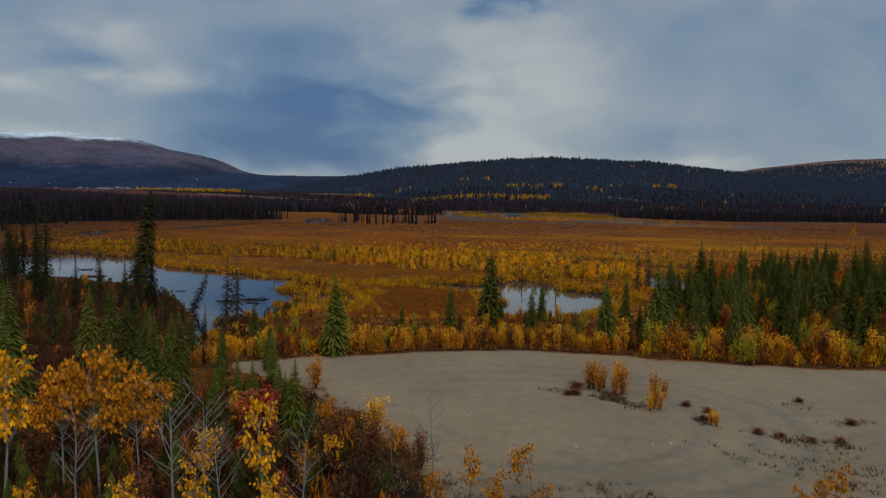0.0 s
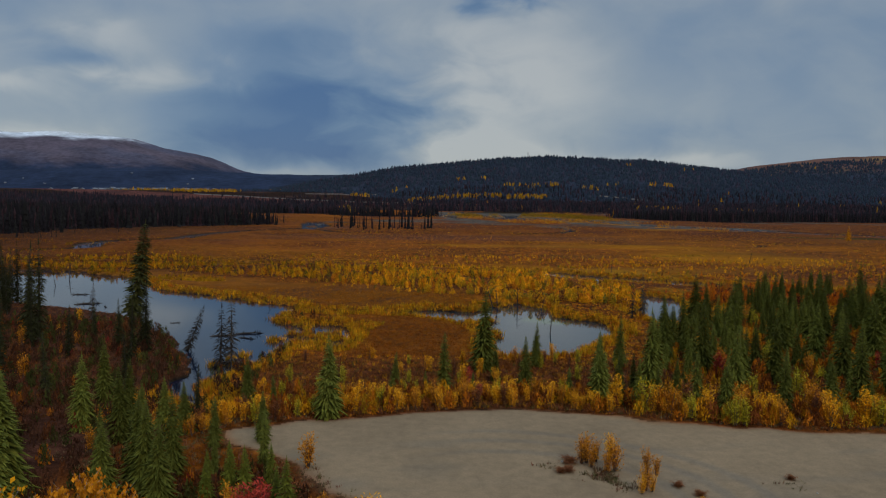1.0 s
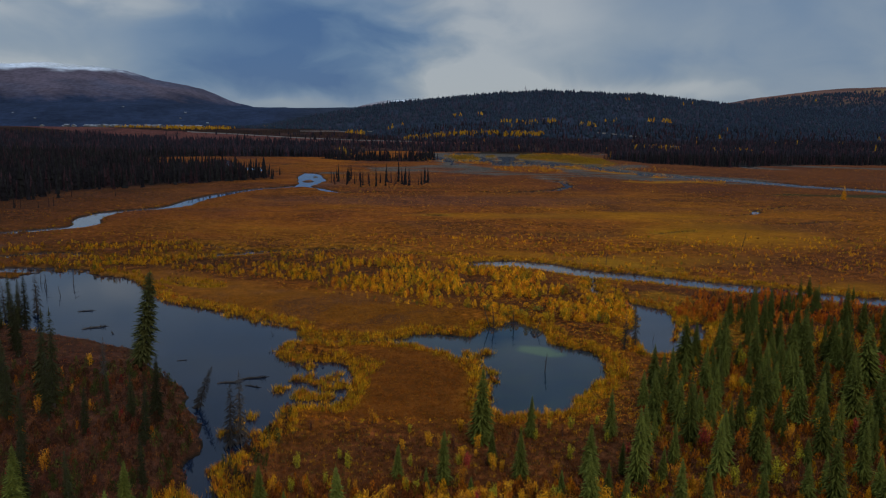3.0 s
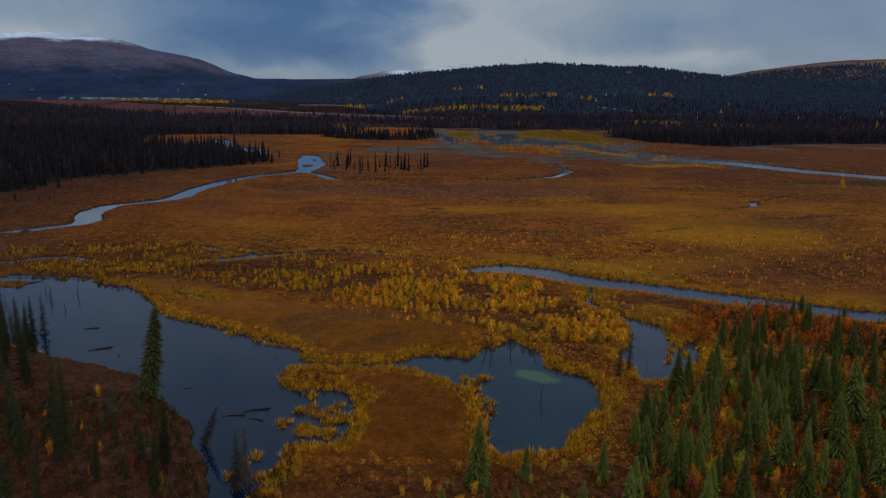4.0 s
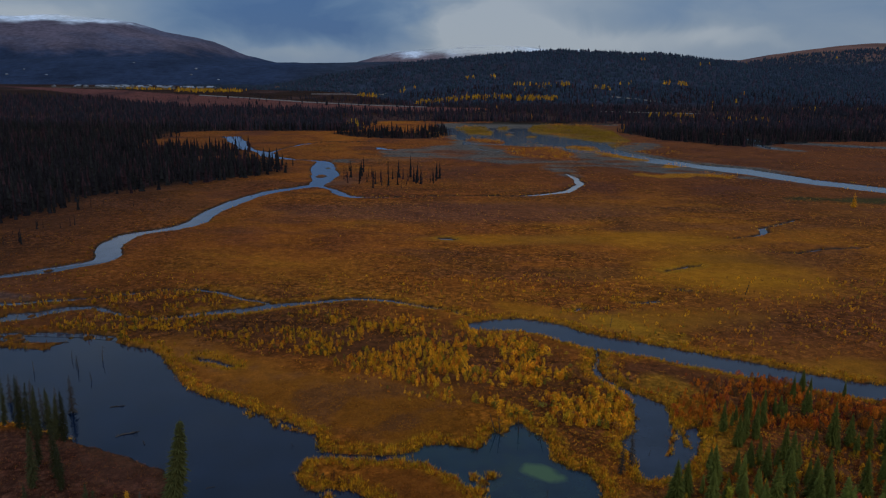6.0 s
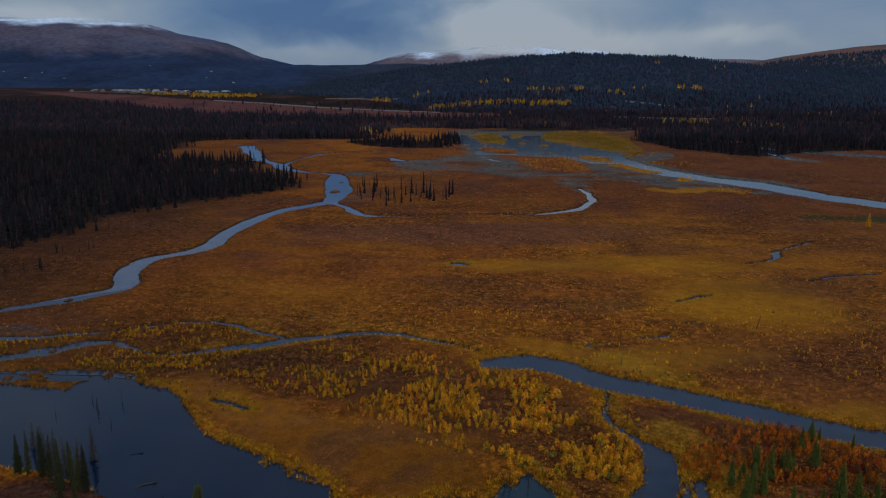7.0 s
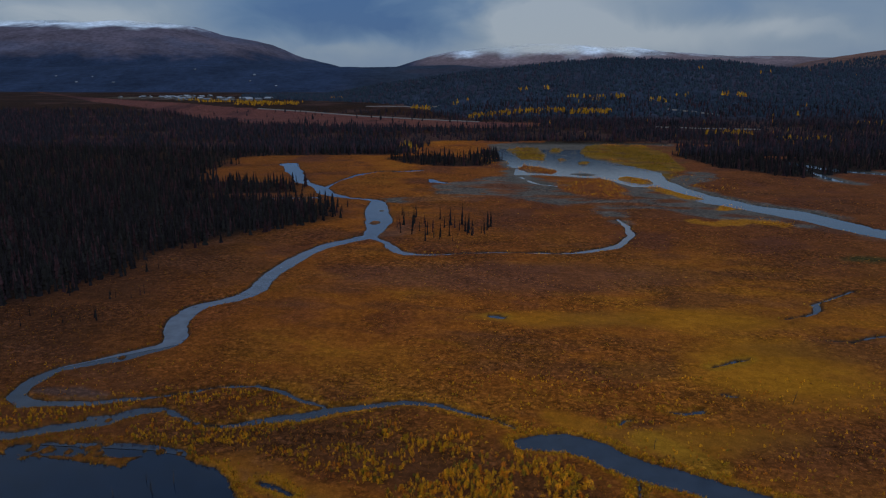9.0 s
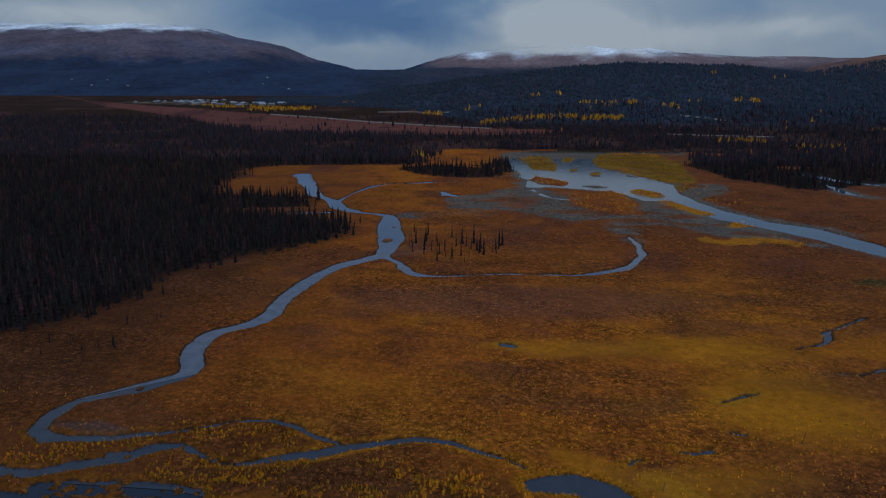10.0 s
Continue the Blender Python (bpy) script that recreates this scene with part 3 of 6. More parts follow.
def rise(x, y):
    """The flats climb gently towards the foot of the hills."""
    return 9 * step(600, 900, y) + 14 * step(900, 1120, y) * step(0, -160, x)


def soil(x, y, sd):
    """Ground height."""
    p = pad(x, y)
    land = 0.10 + 0.16 * fbm(x, y, 9, 12, 4) + 0.10 * fbm(x, y, 1.3, 13, 2) * step(220, 60, y)
    knoll = 0.5 * step(-4, 3, -x - 14 + 0.35 * (y - 40)) * step(76, 60, y + 0.4 * (x + 30)) * step(-70, -45, x)
    land = land + knoll * step(0.5, 5, sd)
    z = WATER_Z + np.clip(sd * 0.55, -0.7, 0.36)
    z = np.where(sd > 0.0, z + (land - 0.01) * step(0.1, 2.5, sd), z)
    raised = step(-6.5, 0.2, p)
    front = step(22, 14, y)
    flatpad = 0.9 + 0.035 * fbm(x, y, 3.0, 14, 3) + 0.05 * fbm(x, y, 12.0, 15, 2)
    z = z * (1 - np.maximum(raised, front)) + flatpad * np.maximum(raised, front)
    rel = hills(x, y)
    z = z + np.maximum(rel, rise(x, y)) + step(0, 30, rel) * 2.0 * fbm(x, y, 60, 16, 3)
    return z


def woods(x, y):
    """0..1: where the flat land is wooded with spruce."""
    edge = np.interp(y, [120, 170, 178, 184, 195, 224, 254, 276, 293, 305, 318, 350, 362, 370, 384, 392, 425, 432, 480, 520, 560, 578, 595, 900],
                     [-330, -230, -150, -137, -128, -126, -120, -112, -98, -86, -72, -82, -100, -155, -155, -108, -122, -182, -196, -200, -205, -190, -80, -40])
    wob = 7 * fbm(x, y, 22, 51, 3)
    left = step(7, -16, x - edge + wob)
    clump = step(3, -4, chain(x, y, [(-68, 565, 24), (-36, 548, 28), (-17, 560, 18), (-14, 600, 16)]) + wob)
    far = step(-6, 4, y - 701 + 0.25 * np.maximum(x - 140, 0) + wob)
    right = step(3, -5, chain(x, y, [(170, 600, 34), (172, 545, 26), (192, 500, 18), (240, 560, 40), (320, 590, 60), (460, 600, 80)]) + wob)
    right = np.maximum(right, step(3, -5, chain(x, y, [(185, 640, 36), (240, 650, 46), (330, 650, 60)]) + wob))
    strip = (y > np.interp(x, [-1200, -881, -644, -461, -351, -290, -230, -136, -29, 60], [1800, 1420, 1110, 985, 892, 841, 821, 809, 809, 840])) & (y < np.interp(x, [-1200, -881, -553, -409, -279, -120, -32, 60], [1810, 1428, 1130, 1045, 1004, 935, 891, 870]))
    out = np.maximum.reduce([left, clump, far, right])
    return np.where(strip & (x < 40), out * 0.05, out)


# the colours of the land
C_SEDGE, C_RUST, C_YELLOW, C_LIME = (0.275, 0.077, 0.008), (0.18, 0.049, 0.012), (0.335, 0.118, 0.006), (0.345, 0.135, 0.005)
C_FLOOR, C_PAD, C_BAR, C_MUD_SHADE, C_RED = (0.010, 0.008, 0.007), (0.232, 0.157, 0.088), (0.108, 0.088, 0.070), (0.035, 0.026, 0.018), (0.115, 0.042, 0.036)


def blend(base, colour, k):
    return base * (1 - k[..., None]) + np.array(colour) * k[..., None]


LAWNS = ((16, 126, 8, 4), (60, 99, 10, 4), (62, 156, 20, 22), (52, 190, 30, 10), (12, 185, 22, 7), (33, 120, 20, 6))
POND_LAWN = [(-46, 107, 2), (-30, 96, 5), (-16, 88, 7), (-4, 84, 6), (2, 80, 2)]
POINT_LAWN = [(-4, 66, 5), (-3, 56, 6)]
KNOLL = [(-45, 66, 10), (-30, 58, 12), (-24.5, 45, 9.5), (-26, 34, 9)]
SCRUB = [(-62, 113, 3), (-30, 116, 6), (-10, 108, 9), (6, 100, 11), (14, 92, 8), (16, 83, 4), (15, 77, 2)]


def shrubby(x, y):
    """0..1: smooth sedge lawn to broken dwarf-shrub heath."""
    n1, n2 = fbm(x, y, 26, 61, 4), fbm(x, y, 7, 62, 4)
    a = 0.3 + 0.6 * step(-0.5, 0.6, fbm(x * 0.7 + 0.3 * y, y, 20, 82, 4) + 0.4 * n2)
    for cx, cy, rx, ry in LAWNS:
        a = a * (1 - 0.92 * step(1.35, 0.6, np.hypot((x - cx + 8 * n2) / rx, (y - cy + 4 * n1) / ry)))
    a = a * (1 - 0.92 * step(3, -2, chain(x, y, POND_LAWN) + 3 * n2)) * (1 - 0.8 * step(3, -3, chain(x, y, POINT_LAWN) + 2 * n2))
    return np.clip(a, 0, 1)


def land_colour(x, y, z, sd):
    n1, n2, n3 = fbm(x, y, 26, 61, 4), fbm(x, y, 7, 62, 4), fbm(x, y, 75, 63, 3)
    c = np.zeros(np.shape(x) + (3,)) + np.array(C_SEDGE)
    c = blend(c, C_RUST, step(0.0, 0.55, n1 + 0.4 * n2) * 0.75)
    c = blend(c, C_YELLOW, step(0.05, 0.6, -n1 + 0.5 * n2) * 0.35)
    # browner towards the woods, yellower to the other side
    c = blend(c, (0.092, 0.029, 0.010), step(-25, -100, x + 18 * n1 + 0.12 * (y - 150)) * step(95, 130, y) * 0.5)
    c = blend(c, (0.048, 0.020, 0.010), step(-74, -114, x + 10 * n1 + 6 * n2 + 0.10 * np.minimum(y - 180, 60)) * step(125, 150, y) * step(420, 340, y) * 0.8)
    # darker again across the near left side
    c = blend(c, (0.075, 0.026, 0.011), step(5, -30, x) * step(95, 108, y) * step(150, 126, y) * 0.6)
    c = blend(c, (0.31, 0.115, 0.007), step(8, 70, x + 22 * n1) * step(125, 145, y) * step(330, 210, y) * 0.30)
    c = blend(c, (0.14, 0.045, 0.014), step(30, 55, x) * step(90, 98, y) * step(150, 125, y) * 0.6)
    c = blend(c, (0.085, 0.050, 0.040), step(0.5, -1.5, chain(x, y, [(-96, 131.5, 2), (-88, 131, 3), (-80, 130, 1.5)]) + n2) * 0.8)
    # slightly brighter on the river's side
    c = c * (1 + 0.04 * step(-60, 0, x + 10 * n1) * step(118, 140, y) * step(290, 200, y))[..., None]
    c = blend(c, (0.145, 0.042, 0.014), step(215, 300, y + 20 * n1) * step(-60, 10, x) * 0.62)
    c = blend(c, (0.13, 0.042, 0.016), step(60, 115, x + 14 * n1) * step(185, 225, y) * 0.55)
    c = blend(c, (0.10, 0.034, 0.020), step(0.1, 0.5, n1 - 0.3 * n3) * step(215, 290, y) * 0.5)
    bands = fbm(x * 0.25 + 6 * n3, y + 0.25 * x + 10 * n3, 7, 86, 3)
    c = blend(c, (0.36, 0.130, 0.006), step(0.25, 0.6, bands) * step(110, 130, y) * step(280, 210, y) * step(-80, -30, x) * 0.5)
    c = blend(c, (0.13, 0.042, 0.014), step(-0.25, -0.6, bands) * step(110, 130, y) * step(420, 320, y) * 0.5)
    c = blend(c, (0.115, 0.042, 0.018), step(0.05, 0.5, fbm(x * 0.6, y, 17, 96, 5)) * step(104, 122, y) * step(480, 400, y) * 0.5)
    heath = shrubby(x, y)
    # darker ground beneath the heath and the willow scrub
    c = blend(c, (0.085, 0.029, 0.012), heath * step(95, 120, y) * step(560, 420, y) * 0.32)
    c = blend(c, (0.085, 0.032, 0.012), step(7, -4, chain(x, y, SCRUB) + 3 * n2) * 0.8)
    c = blend(c, (0.045, 0.045, 0.014), step(3, -4, chain(x, y, [(126, 262, 5), (150, 256, 7), (175, 262, 6)]) + 4 * n2) * 0.85)
    # the dark heath in the middle of the bog
    c = blend(c, (0.135, 0.050, 0.026), step(1.15, 0.5, np.hypot((x + 2 + 14 * n1) / 62, (y - 226) / 22)) * 0.65)
    # yellow sedge lawns
    for cx, cy, rx, ry in LAWNS:
        c = blend(c, C_LIME, step(1.3, 0.35, np.hypot((x - cx + 8 * n2) / rx, (y - cy + 4 * n1) / ry)) * 0.55)
    c = blend(c, (0.24, 0.080, 0.008), step(4, -3, chain(x, y, POND_LAWN) + 3 * n2) * 0.9)
    c = blend(c, (0.16, 0.058, 0.018), step(4, -3, chain(x, y, POND_LAWN) + 3 * n2) * step(-0.05, 0.4, fbm(x * 0.8, y, 4.5, 97, 4)) * 0.75)
    c = blend(c, (0.19, 0.058, 0.008), step(3, -3, chain(x, y, POINT_LAWN) + 2 * n2) * 0.8)
    c = blend(c, (0.060, 0.036, 0.026), step(0.8, -0.3, chain(x, y, [(24, 107, 0.8), (22.7, 102.3, 0.8), (23.4, 97, 1.0), (25, 89, 2.2)]) + 0.8 * n2) * 0.8)
    c = blend(c, (0.10, 0.034, 0.014), step(3, -3, chain(x, y, [(30, 96, 7), (42, 88, 8), (62, 84, 6)]) + 3 * n2) * 0.85)
    # heath round the spruces
    c = blend(c, (0.11, 0.045, 0.018), step(4, -3, chain(x, y, [(18, 46, 8), (30, 55, 15), (50, 60, 22)])) * 0.7)
    # bright sedge along the water, dark peat with bank shadow painted in at its lip
    c = blend(c, C_LIME, step(2.6, 0.5, sd + 0.9 * n2) * 0.75 * step(150, 118, y) * (0.25 + 0.75 * step(-60, -30, x)))
    c = blend(c, (0.12, 0.042, 0.018), step(-13, -9, x) * step(52, 46, y + 2 * n2) * step(34, 36, y) * 0.62)
    for ring in ([(-2.6, 187.8, 1.0), (0, 187.2, 1.2)], [(47.6, 156.2, 0.2), (57.3, 161.8, 0.3)], [(30, 75, 1.2), (33, 85, 1.6), (29, 94, 1.2)], [(27, 121, 1.5), (36, 112, 1.2)]):
        c = blend(c, (0.31, 0.138, 0.008), step(3.2, 0.6, chain(x, y, ring) + n2) * 0.7)
    c = blend(c, (0.075, 0.032, 0.022), step(3, 0, chain(x, y, KNOLL) - 2) * 0.9)
    c = blend(c, (0.085, 0.026, 0.014), step(3, 0, chain(x, y, KNOLL) - 2) * step(0.05, 0.5, n2) * 0.6)
    # the lip's peat tone also carries the shadow of the bank
    c = blend(c, C_MUD_SHADE, step(0.34, 0.05, sd / (1 + 1.6 * step(110, 200, y))))
    for bar in BARS:
        c = blend(c, C_BAR, step(2.5, -1.0, outline(x, y, bar) - 2.5 + 6 * n2) * (0.15 + 0.8 * step(0.24, -0.10, fbm(x * 0.45, y, 10, 87, 4))))
    c = blend(c, C_BAR, step(9, 3, sd + 4 * n2) * step(330, 350, y) * step(-25, -10, x) * step(700, 680, y))
    for isle, tone, _ in ISLANDS:
        c = blend(c, tone, step(1.5, -1.0, outline(x, y, isle) + 3.0 * n2) * (0.3 + 0.7 * step(-0.5, 0.0, fbm(x * 0.5, y, 8, 88, 4))))
    c = blend(c, (0.12, 0.062, 0.018), step(4, -2, chain(x, y, [(20, 610, 26), (60, 640, 20), (115, 640, 40), (112, 520, 14)])) * step(0.0, 0.4, fbm(x * 0.4, y, 9, 95, 4)) * 0.75 * step(1, 3, sd))
    c = blend(c, (0.36, 0.14, 0.009), step(2, -2, chain(x, y, WILLOW_BELTS) + 5 * n2) * 0.8)
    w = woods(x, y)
    # near-black ground colour wherever the woods stand
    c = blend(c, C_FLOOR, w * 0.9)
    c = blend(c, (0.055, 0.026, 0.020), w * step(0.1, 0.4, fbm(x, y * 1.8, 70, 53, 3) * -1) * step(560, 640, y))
    strip = step(790, 830, y) * step(1780, 1650, y) * step(60, 0, x) * (1 - w)
    c = blend(c, C_RED, strip * 0.9)
    c = blend(c, (0.040, 0.018, 0.020), strip * step(-0.1, 0.5, fbm(x, y * 0.5, 40, 54, 4)) * 0.7)
    c = blend(c, (0.16, 0.13, 0.09), step(1.3, 0.7, np.hypot((x + 600 + 60 * n3) / 130, (y - 1290 - 0.35 * (x + 600) * -1) / 50)) * step(-0.3, 0.2, n1) * 0.8)
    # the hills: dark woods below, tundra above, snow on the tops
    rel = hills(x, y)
    # haze of the distance is put into the blue of woods and tundra
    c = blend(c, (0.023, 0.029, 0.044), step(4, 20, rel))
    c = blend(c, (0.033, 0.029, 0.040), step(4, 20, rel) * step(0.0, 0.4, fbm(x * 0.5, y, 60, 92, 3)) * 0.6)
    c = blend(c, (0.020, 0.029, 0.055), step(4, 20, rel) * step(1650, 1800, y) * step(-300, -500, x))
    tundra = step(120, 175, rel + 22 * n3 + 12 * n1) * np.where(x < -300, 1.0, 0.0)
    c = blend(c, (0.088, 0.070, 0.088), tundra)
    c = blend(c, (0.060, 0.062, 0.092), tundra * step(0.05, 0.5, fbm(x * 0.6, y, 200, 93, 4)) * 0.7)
    right = step(72, 98, rel + 16 * n3 + 8 * n1) * step(520, 600, x) * step(1350, 1500, y) * step(3000, 2600, y)
    c = blend(c, (0.125, 0.062, 0.046), right)
    c = blend(c, (0.17, 0.105, 0.04), right * step(0.1, 0.5, fbm(x, y, 120, 94, 4)) * 0.6)
    back = step(3600, 3900, y) * step(-600, -400, x)
    c = blend(c, (0.15, 0.105, 0.11), back * step(90, 130, rel))
    snow = step(258, 290, rel + 26 * fbm(x, y, 90, 65, 4)) * step(-500, -800, x) + back * step(158, 215, rel + 40 * fbm(x, y, 110, 66, 4))
    c = blend(c, (0.66, 0.69, 0.74), np.clip(snow, 0, 1))
    # near ground darkened, the shade between sedge blades put into its colour
    c = c * (1 - 0.18 * step(98, 84, y + 4 * n2))[..., None]
    p = pad(x, y)
    arc = np.minimum.reduce([np.abs(np.hypot(x - 2.5, (y - 24.5) * 1.25) - q) for q in (6.2, 7.9, 9.4)])
    track = 0.5 + 0.5 * fbm(x * 0.35, y, 1.6, 67, 3)
    c = blend(c, np.array(C_PAD), step(-0.3, 0.5, p))
    c = blend(c, (0.15, 0.12, 0.085), step(-0.3, 0.5, p) * step(0.55, 0.95, track) * 0.55)
    c = blend(c, (0.155, 0.123, 0.088), step(-0.3, 0.5, p) * step(0.42, 0.12, arc) * step(-2, 3, x) * 0.55)
    rough = step(22.5, 17, y + 2.2 * n2 - 0.16 * (x - 8)) * step(0, 1, p)
    c = blend(c, (0.10, 0.075, 0.04), rough * step(-0.35, 0.35, n2) * 0.85)
    c = blend(c, (0.042, 0.031, 0.019), step(0.2, -0.6, p) * step(25, 18, y))
    return c


# ---- the ground: one sheet to the horizon ----
def mesh_object(name, verts, faces, mat, colours=None, smooth=False):
    """A mesh object from arrays of corners and of faces of one size."""
    me = bpy.data.meshes.new(name)
    verts, faces = np.asarray(verts, dtype=np.float32), np.asarray(faces, dtype=np.int32)
    me.vertices.add(len(verts))
    me.vertices.foreach_set("co", verts.ravel())
    k = faces.shape[1]
    me.loops.add(faces.size)
    me.loops.foreach_set("vertex_index", faces.ravel())
    me.polygons.add(len(faces))
    me.polygons.foreach_set("loop_start", np.arange(0, faces.size, k, dtype=np.int32))
    me.update(calc_edges=True)
    if colours is not None:
        a = me.color_attributes.new("tint", "FLOAT_COLOR", "POINT")
        rgba = np.ones((len(verts), 4), dtype=np.float32)
        rgba[:, :colours.shape[1]] = colours
        a.data.foreach_set("color", rgba.ravel())
    me.polygons.foreach_set("use_smooth", np.full(len(faces), smooth))
    me.materials.append(mat)
    return new(name, me)


def ground_sheet():
    ys = [-400, -200, -100, -50, -25, -10, 0, 6]
    while ys[-1] < 4950:
        y = ys[-1]
        ys.append(y + max(0.22, 0.0063 * y if y < 700 else 0.009 * y))
    ys = np.array(ys)
    core = np.sinh(np.linspace(-0.6, 0.6, 560)) / np.sinh(0.6) * 1.02
    us = np.concatenate([[-9, -5, -3, -2, -1.5, -1.2, -1.08], core, [1.08, 1.2, 1.5, 2, 3, 5, 9]])
    y = np.repeat(ys[:, None], len(us), 1)
    x = us[None, :] * (np.maximum(y, 0) * 0.80 + 7)
    sd = shore(x, y)
    z = soil(x, y, sd)
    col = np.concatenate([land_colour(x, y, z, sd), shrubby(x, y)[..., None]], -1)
    nr, nc = y.shape
    idx = np.arange(nr * nc).reshape(nr, nc)
    quads = np.stack([idx[:-1, :-1], idx[:-1, 1:], idx[1:, 1:], idx[1:, :-1]], -1).reshape(-1, 4)
    cx, cy = x.ravel()[quads].mean(1), y.ravel()[quads].mean(1)
    rel = hills(cx, cy)
    kind = np.zeros(len(quads), dtype=int)
    kind[(rel > 3) & (cy < 1900) & (cx < 700)] = 2
    kind[(rel > 3) & (kind == 0) & (cx < -420)] = 3
    kind[(rel > 3) & (kind == 0) & (cx > 420) & (cy < 2600)] = 4
    kind[(rel > 3) & (kind == 0)] = 5
    kind[pad(cx, cy) > 0.05] = 1
    allv = np.stack([x, y, z], -1).reshape(-1, 3)
    allc = col.reshape(-1, 4)
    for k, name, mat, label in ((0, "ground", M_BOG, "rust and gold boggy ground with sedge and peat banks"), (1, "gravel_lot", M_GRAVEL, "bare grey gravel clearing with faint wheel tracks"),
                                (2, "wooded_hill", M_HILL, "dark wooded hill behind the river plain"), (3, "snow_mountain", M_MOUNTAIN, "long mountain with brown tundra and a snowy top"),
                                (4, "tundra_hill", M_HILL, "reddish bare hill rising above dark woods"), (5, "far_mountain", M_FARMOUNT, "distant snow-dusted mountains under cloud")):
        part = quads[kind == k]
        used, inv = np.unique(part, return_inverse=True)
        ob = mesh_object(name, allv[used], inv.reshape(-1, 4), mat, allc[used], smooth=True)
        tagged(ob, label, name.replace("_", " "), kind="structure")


ground_sheet()


# ---- the water: level sheets, seen where the ground dips below them ----
def water(name, corners, mat, label, category):
    bm = bmesh.new()
    bm.faces.new([bm.verts.new((x, y, WATER_Z)) for x, y in corners])
    me = bpy.data.meshes.new(name)
    bm.to_mesh(me)
    bm.free()
    me.materials.append(mat)
    return tagged(new(name, me), label, category, kind="structure")


water("pond", [(-160, 70), (-17, 38), (-9.5, 38), (-5.5, 56), (-5.5, 78), (-30, 103), (-60, 110), (-160, 110.4)], M_WATER, "dark still pond with sedge banks and drowned snags", "pond")
water("pond", [(-5.45, 50), (18.5, 50), (18.5, 82), (-5.45, 82)], M_SILTY, "blue-green pond with pale silt showing through", "pond")
water("backwater", [(18.6, 60), (140, 60), (140, 130), (110, 150), (110, 240), (20, 240), (-125, 122), (-125, 110.6), (-60, 110.2), (-30, 103.2), (-5.4, 82.2), (18.6, 82.2)], M_BACKWATER,
      "narrow winding backwater channel in golden sedge", "channel")
water("creek", [(-130, 122.2), (-125, 122.2), (20, 240.2), (70, 250), (70, 372), (-30, 372), (-30, 560), (-190, 560), (-190, 200)], M_CREEK, "meandering pale blue creek through the bog", "creek")
water("river", [(70.2, 250), (300, 150), (420, 440), (420, 640), (200, 760), (-40, 760), (-29.8, 560), (-29.8, 372.2), (70.2, 372.2)], M_RIVER, "braided grey-blue river with gravel bars", "river")


# ---- far gravel roads on low banks ----
def road(rows, label, half=2.2, high=0.7):
    """A gravel road: a bank with sloping sides along a line of places."""
    verts, faces = [], []
    line = []
    for (ax, ay), (bx, by) in zip(rows, rows[1:]):
        n = max(2, int(math.hypot(bx - ax, by - ay) / 15))
        line += [(ax + (bx - ax) * k / n, ay + (by - ay) * k / n) for k in range(n)]
    line.append(rows[-1])
    xs, ys = np.array([p[0] for p in line], dtype=float), np.array([p[1] for p in line], dtype=float)
    zs = soil(xs, ys, np.full(len(xs), 50.0))
    for i, (x, y, z) in enumerate(zip(xs, ys, zs)):
        a, b = max(i - 1, 0), min(i + 1, len(line) - 1)
        dx, dy = xs[b] - xs[a], ys[b] - ys[a]
        k = math.hypot(dx, dy)
        nx, ny = -dy / k, dx / k
        verts += [(x + nx * w, y + ny * w, z + h) for w, h in ((-half - 1.5, -1.5), (-half, high), (half, high), (half + 1.5, -1.5))]
        if i:
            faces += [(4 * i - 4 + k, 4 * i - 3 + k, 4 * i + 1 + k, 4 * i + k) for k in range(3)]
    return tagged(mesh_object("road", verts, faces, M_ROADGRAVEL), label, "road", kind="structure")


road([(-352, 1025), (-279, 1000), (-200, 962), (-120, 931), (-32, 887)], "pale gravel road along a reddish clearing")
road([(-202, 1052), (-150, 1056), (-95, 1054)], "short pale gravel road below the hill", 1.6)
road([(202, 960), (230, 948), (260, 936)], "short pale gravel road at the hill's foot", 1.6)
road([(163, 831), (208, 818), (271, 811)], "pale gravel road among far spruces", 1.6)

# ---- plants: building blocks ----
def part(name, verts, faces, mat, parent, label="", smooth=False):
    """One mesh object under a thing or a part; faces may differ in size."""
    me = bpy.data.meshes.new(name)
    me.from_pydata(verts, [], faces)
    me.materials.append(mat)
    if smooth:
        me.polygons.foreach_set("use_smooth", np.full(len(me.polygons), True))
    ob = new(name, me)
    ob.parent = parent
    if label:
        ob["label"] = label
    return ob


def tube(path, radii, sides=5):
    """A tapered limb along a path."""
    verts, faces = [], []
    for i, (p, r) in enumerate(zip(path, radii)):
        a = Vector(path[min(i + 1, len(path) - 1)]) - Vector(path[max(i - 1, 0)])
        a = a.normalized() if a.length > 1e-6 else Vector((0, 0, 1))
        s = a.cross(Vector((0.31, 0.87, 0.38))).normalized()
        t = a.cross(s)
        for k in range(sides):
            w = 2 * math.pi * k / sides
            verts.append(Vector(p) + (s * math.cos(w) + t * math.sin(w)) * r)
    for i in range(len(path) - 1):
        for k in range(sides):
            k2 = (k + 1) % sides
            faces.append((i * sides + k, i * sides + k2, (i + 1) * sides + k2, (i + 1) * sides + k))
    faces.append(tuple(range((len(path) - 1) * sides, len(path) * sides)))
    return verts, faces


class Heap:
    """Collects pieces into one mesh."""
    def __init__(self):
        self.verts, self.faces = [], []

    def add(self, verts, faces):
        k = len(self.verts)
        self.verts.extend(tuple(v) for v in verts)
        self.faces.extend(tuple(i + k for i in f) for f in faces)


